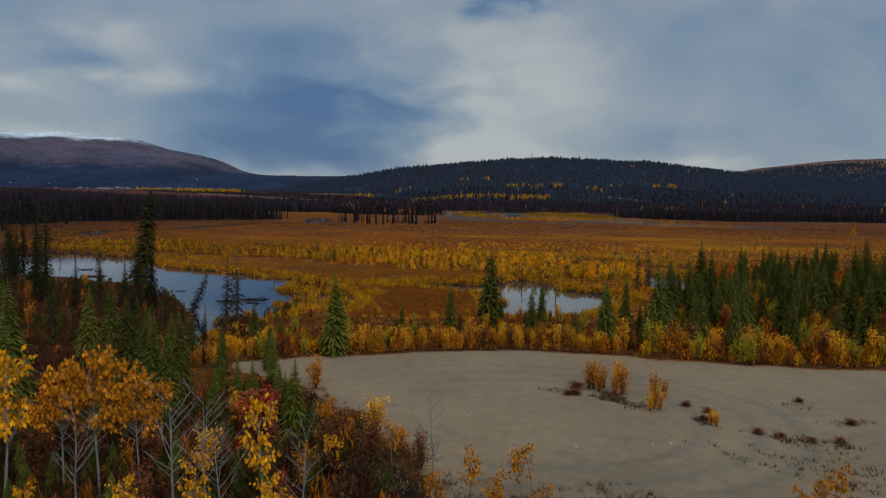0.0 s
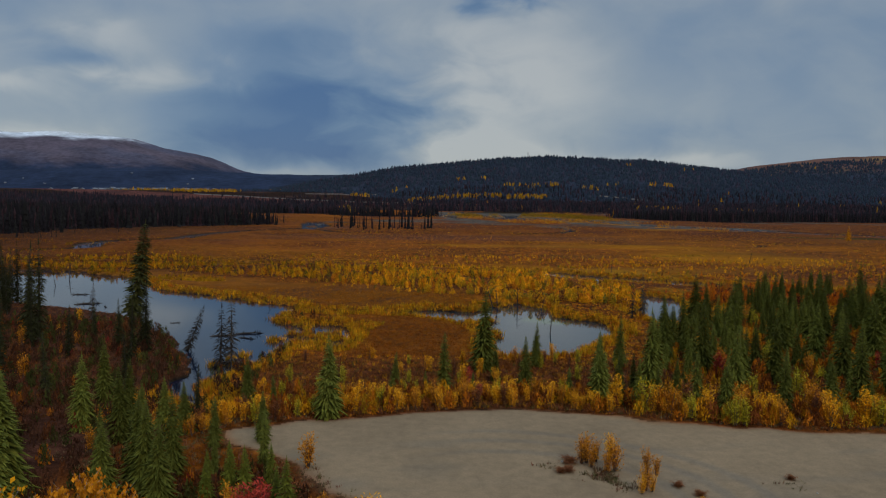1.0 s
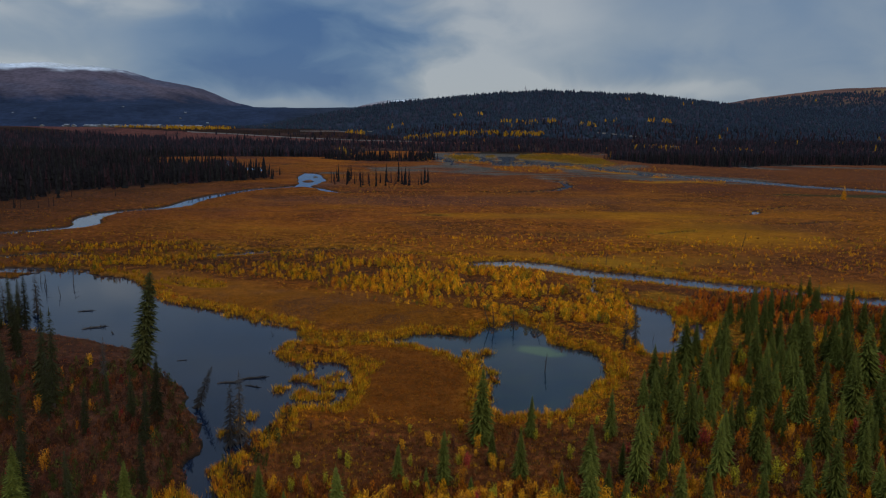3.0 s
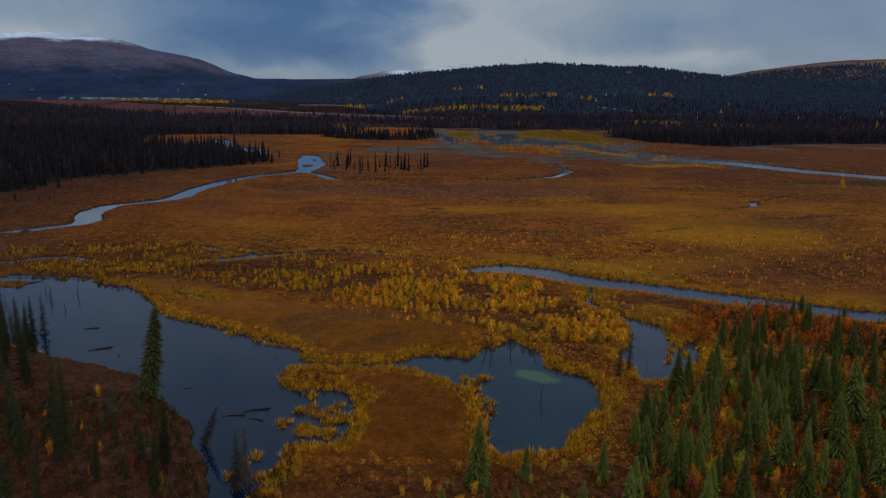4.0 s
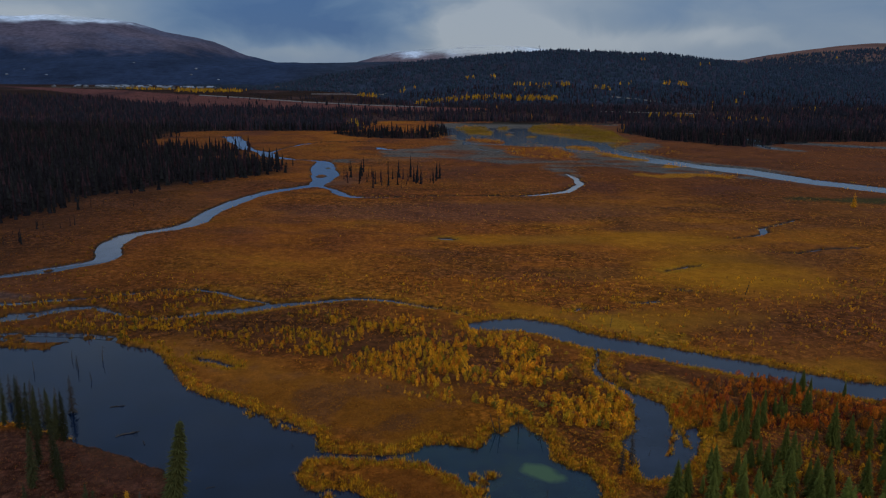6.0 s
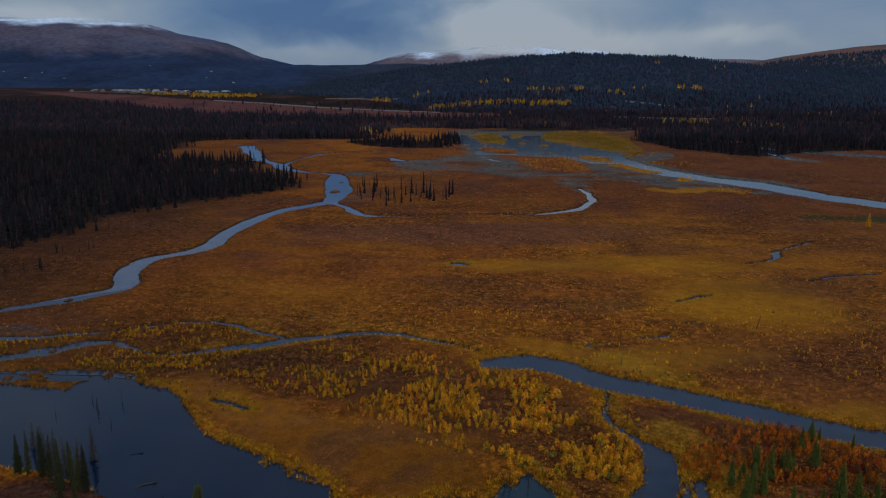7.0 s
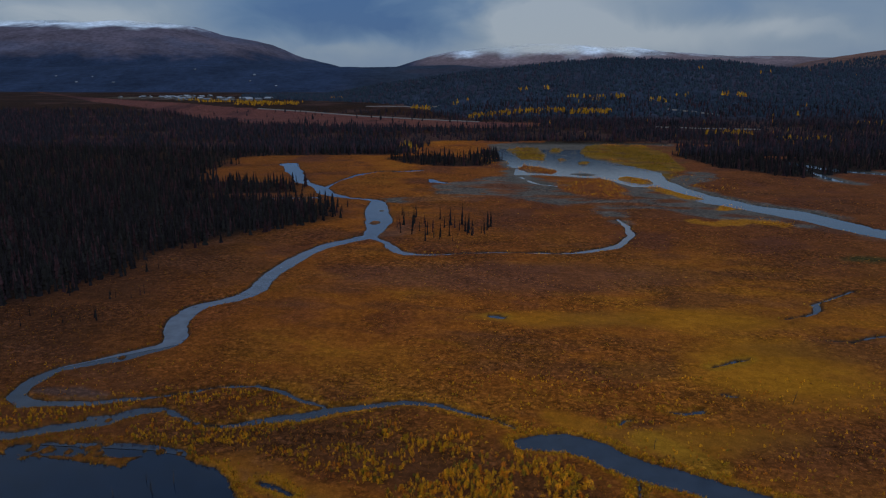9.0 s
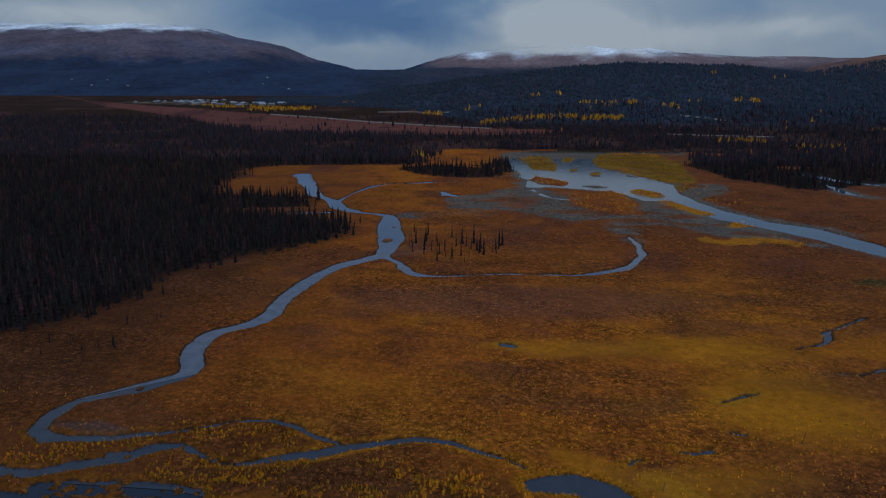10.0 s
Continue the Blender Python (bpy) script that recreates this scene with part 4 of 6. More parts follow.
def base_height(x, y):
    xa, ya = np.array([float(x)]), np.array([float(y)])
    return float(soil(xa, ya, shore(xa, ya))[0])


def spruce(rng, tall, wide, levels, arms, needle, gaps=0.0, ragged=0.3, taper=0.85):
    """A spruce: a tapered trunk and whorls of drooping, uneven fronds."""
    tree = new("spruce")
    path = [(0.02 * tall * math.sin(2.1 * s + 1) * s, 0.015 * tall * math.cos(1.7 * s) * s, s * tall) for s in (0, 0.3, 0.6, 0.85, 1.0)]
    path[0] = (0, 0, -0.25)
    tr, tf = tube(path, [0.016 * tall + 0.02, 0.012 * tall + 0.015, 0.008 * tall + 0.01, 0.012, 0.004], 6)
    part("trunk", tr, tf, M_BARK, tree)
    h = Heap()
    for i in range(levels):
        s = 0.06 + 0.93 * (i + rng.uniform(-0.3, 0.3)) / levels
        s = min(max(s, 0.04), 0.985)
        reach = wide * (1 - s) ** taper * rng.uniform(0.78, 1.1) + 0.05 * wide
        if s < 0.16:
            reach *= 0.72
        cx = 0.02 * tall * math.sin(2.1 * s + 1) * s
        for k in range(arms):
            if rng.random() < gaps:
                continue
            a = 2 * math.pi * (k + rng.uniform(-0.35, 0.35) + 0.5 * (i % 2)) / arms
            L = reach * rng.uniform(1 - ragged, 1 + ragged * 0.7)
            w = L * rng.uniform(0.06, 0.115) + 0.012
            droop = rng.uniform(0.25, 0.75)
            lift = 0.35 * s
            ca, sa = math.cos(a), math.sin(a)

            def at(f, side, sag=0.0):
                z = s * tall + L * (lift * f - droop * f * f) - sag
                return (cx + ca * L * f - sa * side, sa * L * f + ca * side, z)
            h.add([at(0.02, 0), at(rng.uniform(0.4, 0.7), w, 0.6 * w), at(1.0, rng.uniform(-0.6, 0.6) * w), at(rng.uniform(0.4, 0.7), -w, 0.6 * w)], [(0, 1, 2), (0, 2, 3)])
    # the leader
    top = tube([(cx, 0, tall * 0.93), (cx, 0.0, tall * 1.03)], [0.02 + 0.003 * tall, 0.004], 4)
    h.add(*top)
    part("crown", h.verts, h.faces, needle, tree)
    return tree


def leaf(rng, p, size, droop=0.4):
    """A small bent leaf."""
    a = rng.uniform(0, 6.283)
    d = Vector((math.cos(a), math.sin(a), -droop + rng.uniform(-0.5, 0.5))).normalized() * size
    s = d.cross(Vector((rng.uniform(-1, 1), rng.uniform(-1, 1), 1.0))).normalized() * size * 0.3
    p = Vector(p)
    return [p, p + d * 0.45 + s, p + d, p + d * 0.45 - s], [(0, 1, 2, 3)]


def shrub(rng, tall, wide, stems, leaves, foliage, size=0.09, low=0.18, name="shrub"):
    """A many-stemmed bush with loose leaves along its upper stems."""
    bush = new(name)
    st, lf = Heap(), Heap()
    for i in range(stems):
        a, lean = rng.uniform(0, 6.283), rng.uniform(0.05, 1.0) * wide * 0.5
        top = tall * rng.uniform(0.6, 1.05)
        path = [(0.05 * math.cos(a), 0.05 * math.sin(a), -0.1), (lean * 0.45 * math.cos(a), lean * 0.45 * math.sin(a), top * 0.5),
                (lean * math.cos(a + 0.2), lean * math.sin(a + 0.2), top)]
        st.add(*tube(path, [0.016, 0.010, 0.003], 3))
        for k in range(leaves // stems):
            f = rng.uniform(low, 1.03)
            q = Vector(path[1]).lerp(Vector(path[2]), max(0, 2 * f - 1)) if f > 0.5 else Vector(path[0]).lerp(Vector(path[1]), 2 * f)
            r = 0.09 * wide * (1.15 - f) + 0.03
            q = q + Vector((rng.gauss(0, r), rng.gauss(0, r), rng.gauss(0, 0.06 * tall)))
            lv, _ = leaf(rng, q, size * rng.uniform(0.7, 1.4), -0.7)
            lf.add([lv[0], lv[1], lv[2]] if k % 3 else [lv[0], lv[3], lv[2]], [(0, 1, 2)])
    part("wood", st.verts, st.faces, M_TWIG, bush)
    part("foliage", lf.verts, lf.faces, foliage, bush)
    return bush


def sapling(rng, tall, limbs, leaves, foliage, size=0.1, low=0.28, reach=0.34, name="aspen"):
    """A young broadleaf tree: pale trunk, forked limbs with twigs, and hanging leaves."""
    tree = new(name)
    tk, lb, lf = Heap(), Heap(), Heap()
    bend = rng.uniform(-0.05, 0.05) * tall
    path = [Vector((bend * f * f + rng.uniform(-0.02, 0.02) * tall * f, rng.uniform(-0.02, 0.02) * tall * f, tall * f - 0.15 * (f == 0))) for f in (0, 0.25, 0.5, 0.75, 1.0)]
    tk.add(*tube(path, [0.011 * tall, 0.009 * tall, 0.0065 * tall, 0.004 * tall, 0.003], 6))
    tips = []
    for i in range(limbs):
        f = rng.uniform(low, 0.97)
        k = min(int(f * 4), 3)
        q = path[k].lerp(path[k + 1], f * 4 - k)
        a, L = rng.uniform(0, 6.283), tall * (reach * (1 - f) + 0.10 + 0.12 * reach) * rng.uniform(0.7, 1.3)
        d = Vector((math.cos(a), math.sin(a), rng.uniform(0.7, 1.3))).normalized()
        e1, e2 = q + d * L * 0.5, q + d * L + Vector((0, 0, 0.10 * L))
        lb.add(*tube([q, e1, e2], [0.0045 * tall * (1.1 - f) + 0.003, 0.005, 0.002], 4))
        for j in range(5):
            s = q.lerp(e2, rng.uniform(0.3, 0.95))
            a2 = a + rng.uniform(-1.2, 1.2)
            t = s + Vector((math.cos(a2), math.sin(a2), rng.uniform(0.4, 1.1))).normalized() * L * rng.uniform(0.2, 0.45)
            lb.add(*tube([s, t], [0.004, 0.0015], 3))
            tips.append((s, t))
    for i in range(leaves):
        s, t = tips[int(rng.random() * len(tips))]
        q = s.lerp(t, rng.random()) + Vector((rng.gauss(0, 0.05), rng.gauss(0, 0.05), rng.gauss(0, 0.06)))
        lf.add(*leaf(rng, q, size * rng.uniform(0.7, 1.3), 1.9))
    part("trunk", tk.verts, tk.faces, M_ASPENBARK, tree)
    part("branching", lb.verts, lb.faces, M_ASPENBARK, tree)
    if leaves:
        part("foliage", lf.verts, lf.faces, foliage, tree)
    return tree


def place(proto, x, y, size=1.0, turn=0.0, lean=0.0, lean_to=0.0, sink=0.0, tall=None):
    """A copy of a plant at its place on the ground."""
    m = pose(x, y, base_height(x, y) - sink, 0, 0, 0) @ pose(0, 0, 0, 0, 0, lean_to) @ pose(0, 0, 0, 0, lean, 0) @ pose(0, 0, 0, 0, 0, turn - lean_to)
    ob = copy_thing(proto, m)
    ob.scale = (size, size, tall or size)
    return ob


def discard(ob):
    for o in (*ob.children_recursive, ob):
        bpy.data.objects.remove(o)


rng = random.Random(7)

# ---- spruces by the ponds and the lot ----
SPRUCES = [tagged(spruce(random.Random(11 + i), 5.0, w, lv, ar, M_NEEDLE, g, 0.42, tp), "dark green young spruce among autumn shrubs", "spruce", "spruces by the ponds")
           for i, (w, lv, ar, g, tp) in enumerate([(1.15, 52, 24, 0.10, 0.92), (1.0, 54, 23, 0.12, 0.85), (0.9, 54, 23, 0.14, 0.8), (1.25, 50, 25, 0.10, 0.95), (0.72, 54, 20, 0.2, 0.6)])]
# narrower spruces with darker needles, for the knoll and the shore
DARK_SPRUCES = [tagged(spruce(random.Random(51 + i), 6.0, w, 52, 16, M_DARKSPRUCE, g, 0.45, tp), "narrow dark spruce on a heathy knoll", "spruce", "spruces by the ponds")
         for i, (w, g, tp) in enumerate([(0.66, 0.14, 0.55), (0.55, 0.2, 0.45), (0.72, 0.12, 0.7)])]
TALL = tagged(spruce(random.Random(31), 9.4, 0.95, 96, 20, M_SHAGGY, 0.22, 0.55, 0.42), "tall narrow leaning spruce with a shaggy crown beside the pond", "spruce", "spruces by the ponds")
GAUNT = tagged(spruce(random.Random(32), 5.4, 0.85, 40, 12, M_DEADNEEDLE, 0.30, 0.5, 0.5), "dying grey spruce standing at the pond's edge", "dead spruce", "dead spruces")
LARCH = tagged(spruce(random.Random(33), 3.0, 0.7, 34, 18, M_LARCH, 0.05, 0.35, 0.8), "soft yellow-green young conifer beside the lot", "larch", "yellow-green conifers")
# x, y, height, kind
LOT_SPRUCES = [(-5.2, 33.9, 4.05, 0), (2.9, 47.8, 5.5, 1), (3.4, 44.3, 2.4, 1), (6.4, 48.4, 3.1, 2), (5.0, 42.2, 3.3, 2), (9.4, 42.3, 3.6, 3), (12.1, 48.6, 3.6, 2), (-2.6, 42.2, 2.3, 2), (0.3, 41.3, 3.6, 4), (-0.8, 40.3, 1.6, 1), (-10.2, 38.4, 2.7, 1), (1.8, 38.6, 1.6, 3), (11.5, 42.7, 2.2, 4), (8.2, 36.6, 3.7, 0), (9.3, 37.4, 2.9, 2), (7.0, 39.0, 2.0, 1), (-8.3, 36.2, 2.0, 4)]
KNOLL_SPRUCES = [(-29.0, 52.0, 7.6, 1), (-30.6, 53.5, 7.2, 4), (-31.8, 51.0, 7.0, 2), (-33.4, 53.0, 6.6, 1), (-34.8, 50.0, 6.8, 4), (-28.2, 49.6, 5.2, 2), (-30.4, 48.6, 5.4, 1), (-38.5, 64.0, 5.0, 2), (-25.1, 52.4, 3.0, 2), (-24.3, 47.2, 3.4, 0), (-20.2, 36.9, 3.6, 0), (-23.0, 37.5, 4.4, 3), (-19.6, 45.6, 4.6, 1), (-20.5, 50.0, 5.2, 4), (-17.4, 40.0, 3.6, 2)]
SHORE_SPRUCES = [(-46.5, 76.6, 6.0, 0), (-48.0, 76.4, 6.4, 1), (-49.5, 77.2, 6.2, 2), (-51.0, 78.0, 6.6, 0), (-45.2, 75.6, 5.6, 1), (-53.0, 78.4, 6.0, 2), (-44.0, 75.0, 6.4, 0), (-47.2, 75.2, 5.8, 1), (-54.6, 79.0, 5.4, 0), (-12.0, 35.6, 2.8, 2), (-25.8, 42.2, 5.0, 3), (-29.0, 43.6, 5.4, 0), (-31.8, 47.2, 5.0, 1), (-27.0, 36.0, 5.0, 0), (-33.0, 40.0, 5.6, 3), (-46.0, 62.0, 6.0, 1), (-49.0, 66.0, 6.4, 2), (-37.6, 52.0, 5.4, 4), (-41.0, 57.0, 5.4, 0), (-22.6, 50.6, 3.6, 1), (-41.6, 64.3, 6.5, 1), (-40.2, 66.6, 6.2, 2), (-43.4, 68.6, 5.6, 0), (-36.2, 54.6, 6.4, 1)]
THICKET_SPRUCES = [(-17.8, 29.2, 4.2, 0), (-20.8, 33.0, 4.8, 0), (-22.0, 35.0, 4.6, 1), (-14.8, 34.4, 3.2, 2), (-11.2, 31.8, 2.4, 3), (-16.8, 36.2, 3.4, 1), (-9.2, 29.6, 2.2, 2), (-19.4, 27.4, 3.8, 2), (-10.6, 26.0, 3.8, 0), (-9.7, 25.0, 3.2, 3), (-11.4, 27.2, 3.7, 1), (-10.2, 27.8, 3.4, 2), (-11.8, 25.4, 3.2, 0), (-15.5, 25.5, 5.0, 3), (-17.0, 27.4, 4.7, 0), (-14.6, 23.6, 4.2, 1), (-16.4, 22.8, 4.6, 3), (-13.2, 28.2, 3.0, 2), (-6.5, 27.0, 2.5, 4), (-8.5, 27.4, 1.7, 4), (-14.0, 31.6, 3.4, 1), (-12.6, 30.6, 2.8, 0), (-12.8, 33.6, 2.6, 3), (-16.4, 33.0, 3.6, 0), (-19.8, 30.0, 4.4, 3), (-22.8, 31.4, 4.6, 0), (-7.4, 30.4, 2.2, 1)]
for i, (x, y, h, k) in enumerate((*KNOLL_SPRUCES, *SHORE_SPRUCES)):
    place(DARK_SPRUCES[(i + k) % 3], x, y, h / 6.0 * rng.uniform(0.95, 1.15), rng.uniform(0, 360), rng.uniform(-3, 3), rng.uniform(0, 360), tall=h / 6.0)
for x, y, h, k in (*LOT_SPRUCES, *THICKET_SPRUCES):
    s = h / 5.0
    ob = place(SPRUCES[k], x, y, s * rng.uniform(0.95, 1.1), rng.uniform(0, 360), rng.uniform(-2, 2), rng.uniform(0, 360), tall=s)
place(TALL, -26.9, 62.8, 1.25, 40, 8.0, 0, tall=0.97)
for x, y, h, lean in [(-14.6, 47.6, 5.4, 2), (-14.0, 48.2, 5.6, 0.5), (18.3, 69.5, 4.0, 1), (19.9, 71.5, 4.4, -2), (-52.4, 82.8, 5.4, 3), (-49.6, 80.6, 5.2, -2), (-48.4, 81.4, 5.0, 1), (-47.4, 83.2, 5.8, 0),
                      (-54.6, 84.5, 5.0, -3), (-57.0, 86.0, 4.6, 2), (-28.0, 58.0, 3.8, 2)]:
    place(GAUNT, x, y, h / 5.4 * 0.8, rng.uniform(0, 360), lean, 0, tall=h / 5.4)
ob = place(GAUNT, -19.3, 54.6, 0.7, 20, 21, 0, tall=0.74)
tagged(ob, "dead spruce leaning far over the pond", "dead spruce", "dead spruces")
for x, y, h in [(-4.5, 21.7, 2.7), (-6.7, 25.0, 1.9), (-7.4, 25.6, 2.0), (-7.9, 24.6, 1.8), (-5.0, 22.6, 2.0), (-8.4, 26.2, 1.6), (-6.0, 26.0, 1.5)]:
    place(LARCH, x, y, h / 3.0, rng.uniform(0, 360))
GOLDEN = tagged(spruce(random.Random(35), 5.0, 1.3, 28, 16, M_YELLOW, 0.1, 0.4, 0.8), "lone golden larch standing on the open bog", "larch")
place(GOLDEN, 135.5, 244.0, 1.0, 0)
# the spruce stand behind the lot
stand = []
for i in range(9000):
    x, y = rng.uniform(10, 78), rng.uniform(35, 84)
    edge = np.interp(x, [10, 13, 15, 17, 23, 31, 42, 60, 78], [40, 43, 52, 58, 65, 71, 77, 80, 80])
    if y > edge or y < pad_edge(x) + 2.0 or x > 0.70 * y + 14:
        continue
    gap = 1.65 if y < 50 else 1.6
    if float(fbm(np.array([x]), np.array([y]), 7.0, 91, 2)[0]) > 0.34:
        continue
    if all((x - a) ** 2 + (y - b) ** 2 > gap * gap * c for a, b, c in stand):
        stand.append((x, y, rng.uniform(0.45, 2.3)))
    if len(stand) >= 225:
        break
stand.sort(key=lambda p: p[1])
REST = []
for i, (x, y, c) in enumerate(stand):
    h = rng.uniform(2.2, 4.9) * (0.72 + 0.28 * min(1, max(0, (y - 36) / 14)))
    if rng.random() < 0.15:
        h *= 1.25
    if i >= 170:
        REST.append((x, y, h))
        continue
    place(SPRUCES[int(rng.random() * 4)], x, y, h / 5.0 * rng.uniform(0.85, 1.15), rng.uniform(0, 360), rng.uniform(-2, 2), rng.uniform(0, 360), tall=h / 5.0)

# young spruces scattered towards the channel
for i in range(46):
    x = rng.uniform(27, 66)
    y = np.interp(x, [27, 34, 43, 53, 66], [72, 78, 84, 89, 92]) + 9 * (rng.random() ** 1.5) * (1 if x > 42 else 0.8) - 2
    if float(shore(np.array([x]), np.array([y]))[0]) < 1.2:
        continue
    REST.append((x, y, rng.uniform(1.8, 4.2)))
STAND_SHAPES = []
for proto in SPRUCES[:4]:
    me = [o for o in proto.children if o.name.startswith("crown")][0].data
    STAND_SHAPES.append((np.array([tuple(v.co) for v in me.vertices]), np.array([t for p in me.polygons for t in ([tuple(p.vertices)] if len(p.vertices) == 3 else [(p.vertices[0], p.vertices[1], p.vertices[2]), (p.vertices[0], p.vertices[2], p.vertices[3])])])))

# ---- snags and drift logs in the ponds ----
def snag(r, tall):
    """A bare drowned trunk with broken limbs."""
    ob, hp = new("snag"), Heap()
    hp.add(*tube([(0, 0, -0.6), (0.04, 0.02, tall * 0.5), (0.10, -0.03, tall)], [0.07, 0.05, 0.015], 6))
    for i in range(9):
        z, a, L = tall * r.uniform(0.25, 0.95), r.uniform(0, 6.283), r.uniform(0.25, 0.8)
        p = Vector((0.08 * z / tall, 0, z))
        hp.add(*tube([p, p + Vector((math.cos(a) * L, math.sin(a) * L, -0.25 * L))], [0.022, 0.006], 4))
    part("trunk", hp.verts, hp.faces, M_DEADNEEDLE, ob)
    return tagged(ob, "bare drowned snag standing in pond water", "snag", "snags in the ponds")


SNAG = snag(random.Random(5), 3.0)
for x, y, h, lean, to in [(5.6, 79.0, 3.0, 14, 180), (6.1, 79.2, 2.6, 8, 200), (8.3, 79.4, 3.0, 0, 0), (9.6, 64.0, 2.6, 6, 0), (10.6, 77.6, 2.0, 12, 0), (-53.6, 97.0, 2.8, 5, 180), (-51.9, 100.6, 3.0, 4, 0),
                          (-54.8, 98.4, 2.2, 6, 20), (-49.6, 93.0, 2.2, 9, 180), (22.4, 74.4, 1.6, 10, 0), (-17.6, 75.4, 1.4, 25, 180), (-56.6, 100.8, 2.2, 3, 0), (-59.5, 96.0, 2.4, -6, 0),
                          (27.2, 117.5, 2.4, 3, 0), (-21.5, 119.5, 2.0, 8, 0), (58, 138, 3.0, 12, 0)]:
    place(SNAG, x, y, h / 3.0, rng.uniform(0, 360), lean, to)


def drift_log(r, long):
    ob, hp = new("drift_log"), Heap()
    hp.add(*tube([(-long / 2, -0.15, -0.05), (-long * 0.2, 0.12, 0.06), (long * 0.15, 0.02, 0.10), (long / 2, 0.3, 0.0)], [0.13, 0.11, 0.08, 0.03], 6))
    for i in range(15):
        x, L = r.uniform(-0.48, 0.48) * long, r.uniform(0.25, 0.8)
        bend = r.uniform(-0.6, 0.6)
        hp.add(*tube([(x, 0.05, 0.05), (x + bend * L, r.uniform(-0.5, 0.5) * L, 0.45 * L), (x + 1.3 * bend * L, r.uniform(-0.8, 0.8) * L, 0.7 * L)], [0.03, 0.018, 0.005], 4))
    part("log", hp.verts, hp.faces, M_DEADNEEDLE, ob)
    return tagged(ob, "dark waterlogged trunk lying in the pond", "driftwood", "drift logs")


LOG = drift_log(random.Random(6), 3.2)
for x, y, turn, s in [(-38.0, 77.7, 25, 0.85), (-42.5, 85.0, 12, 0.6), (-16.4, 61.6, 14, 0.8), (-35.2, 75.6, -60, 0.4), (-24.5, 66.5, 20, 0.3), (-18.2, 60.4, 4, 0.7), (-16.0, 59.5, -25, 0.5)]:
    copy_thing(LOG, pose(x, y, WATER_Z, 0, 0, turn)).scale = (s, s, s)

# ---- shrubs round the lot and the ponds ----
R2 = random.Random(21)
SHRUBS = [tagged(shrub(R2, 1.5, 0.95, 19, 860, m, 0.12), lab, "shrub", "autumn shrubs")
          for m, lab in ((M_YELLOW, "golden yellow willow shrub at the gravel's edge"), (M_ORANGE, "orange-leaved shrub at the gravel's edge"), (M_RUST, "rusty brown low shrub on boggy ground"),
                         (M_LIME, "yellow-green willow shrub beside spruces"), (M_RED, "crimson-leaved low shrub among spruces"))]


def pick(weights):
    v, k = rng.random() * sum(weights), 0
    while v > weights[k]:
        v, k = v - weights[k], k + 1
    return k


# along the far edge of the lot
for i in range(165):
    x = -12 + 46 * rng.random() ** 1.05
    y = pad_edge(x) + rng.uniform(0.35, 3.2)
    s = rng.uniform(0.5, 1.05) * (0.8 if x < 9 else 1.1)
    place(SHRUBS[pick((5, 3.6, 1.4, 1.4 if x < 9 else 2.8, 0.2))], x, y, s, rng.uniform(0, 360))
# on the low ground between the lot and the ponds
for i in range(64):
    x = rng.uniform(-11, 13)
    y = rng.uniform(37.5, 52)
    if float(shore(np.array([x]), np.array([y]))[0]) < 0.4 or y < pad_edge(x) + 2.5:
        continue
    place(SHRUBS[pick((2.2, 1.6, 2.6, 2.2, 0.3))], x, y, rng.uniform(0.35, 0.75), rng.uniform(0, 360))
# heath under the spruces
for i in range(64):
    x, y = rng.uniform(-44, -12), rng.uniform(30, 68)
    if y > 74 + 0.35 * x or float(shore(np.array([x]), np.array([y]))[0]) < 0.6:
        continue
    place(SHRUBS[pick((1.2, 2.0, 5, 0.6, 1.2))], x, y, rng.uniform(0.4, 0.85), rng.uniform(0, 360))
for i in range(62):
    x = rng.uniform(12, 40)
    y = rng.uniform(37, 72)
    if y < np.interp(x, [10, 13, 15, 17, 23, 31, 42, 60], [40, 43, 52, 58, 65, 71, 77, 80]):
        place(SHRUBS[pick((2, 3.5, 2, 1.5, 0.8))], x, y, rng.uniform(0.6, 1.15), rng.uniform(0, 360))
# on the gravel
LOT_SHRUBS = [(5.7, 28.2, 0.7, 1), (6.0, 27.8, 0.55, 1), (6.8, 27.4, 0.8, 1), (6.5, 27.2, 0.6, 1), (4.7, 27.2, 0.35, 2), (5.2, 28.2, 0.5, 2), (7.5, 25.6, 0.62, 1), (7.3, 25.3, 0.45, 0), (9.0, 23.6, 0.36, 0), (8.8, 24.3, 0.3, 2), (5.0, 27.3, 0.4, 2), (5.9, 28.3, 0.75, 1), (6.9, 28.6, 0.7, 0), (6.3, 28.4, 0.6, 1), (8.0, 27.3, 0.62, 1), (8.3, 27.0, 0.5, 1), (7.7, 25.5, 0.42, 0), (8.8, 26.0, 0.34, 2), (9.3, 25.2, 0.34, 2), (8.9, 23.8, 0.34, 0), (10.1, 22.9, 0.32, 2), (10.7, 22.6, 0.26, 2), (11.4, 22.1, 0.30, 2), (12.3, 22.1, 0.34, 2), (13.7, 24.1, 0.36, 2), (13.3, 26.9, 0.3, 2)]
BANK_SHRUBS = [(-4.9, 27.4, 0.8, 1), (-2.1, 21.8, 0.85, 0), (-3.7, 22.2, 0.65, 1), (-1.2, 20.6, 0.5, 1), (-5.4, 25.4, 0.7, 2), (-4.6, 23.4, 0.8, 2), (-3.2, 21.2, 0.7, 2), (-2.0, 20.0, 0.8, 2), (-0.6, 19.2, 0.7, 2), (-6.2, 22.8, 0.95, 4), (-5.4, 22.6, 0.95, 4), (-6.7, 23.2, 0.85, 1), (-5.8, 23.3, 0.9, 4)]
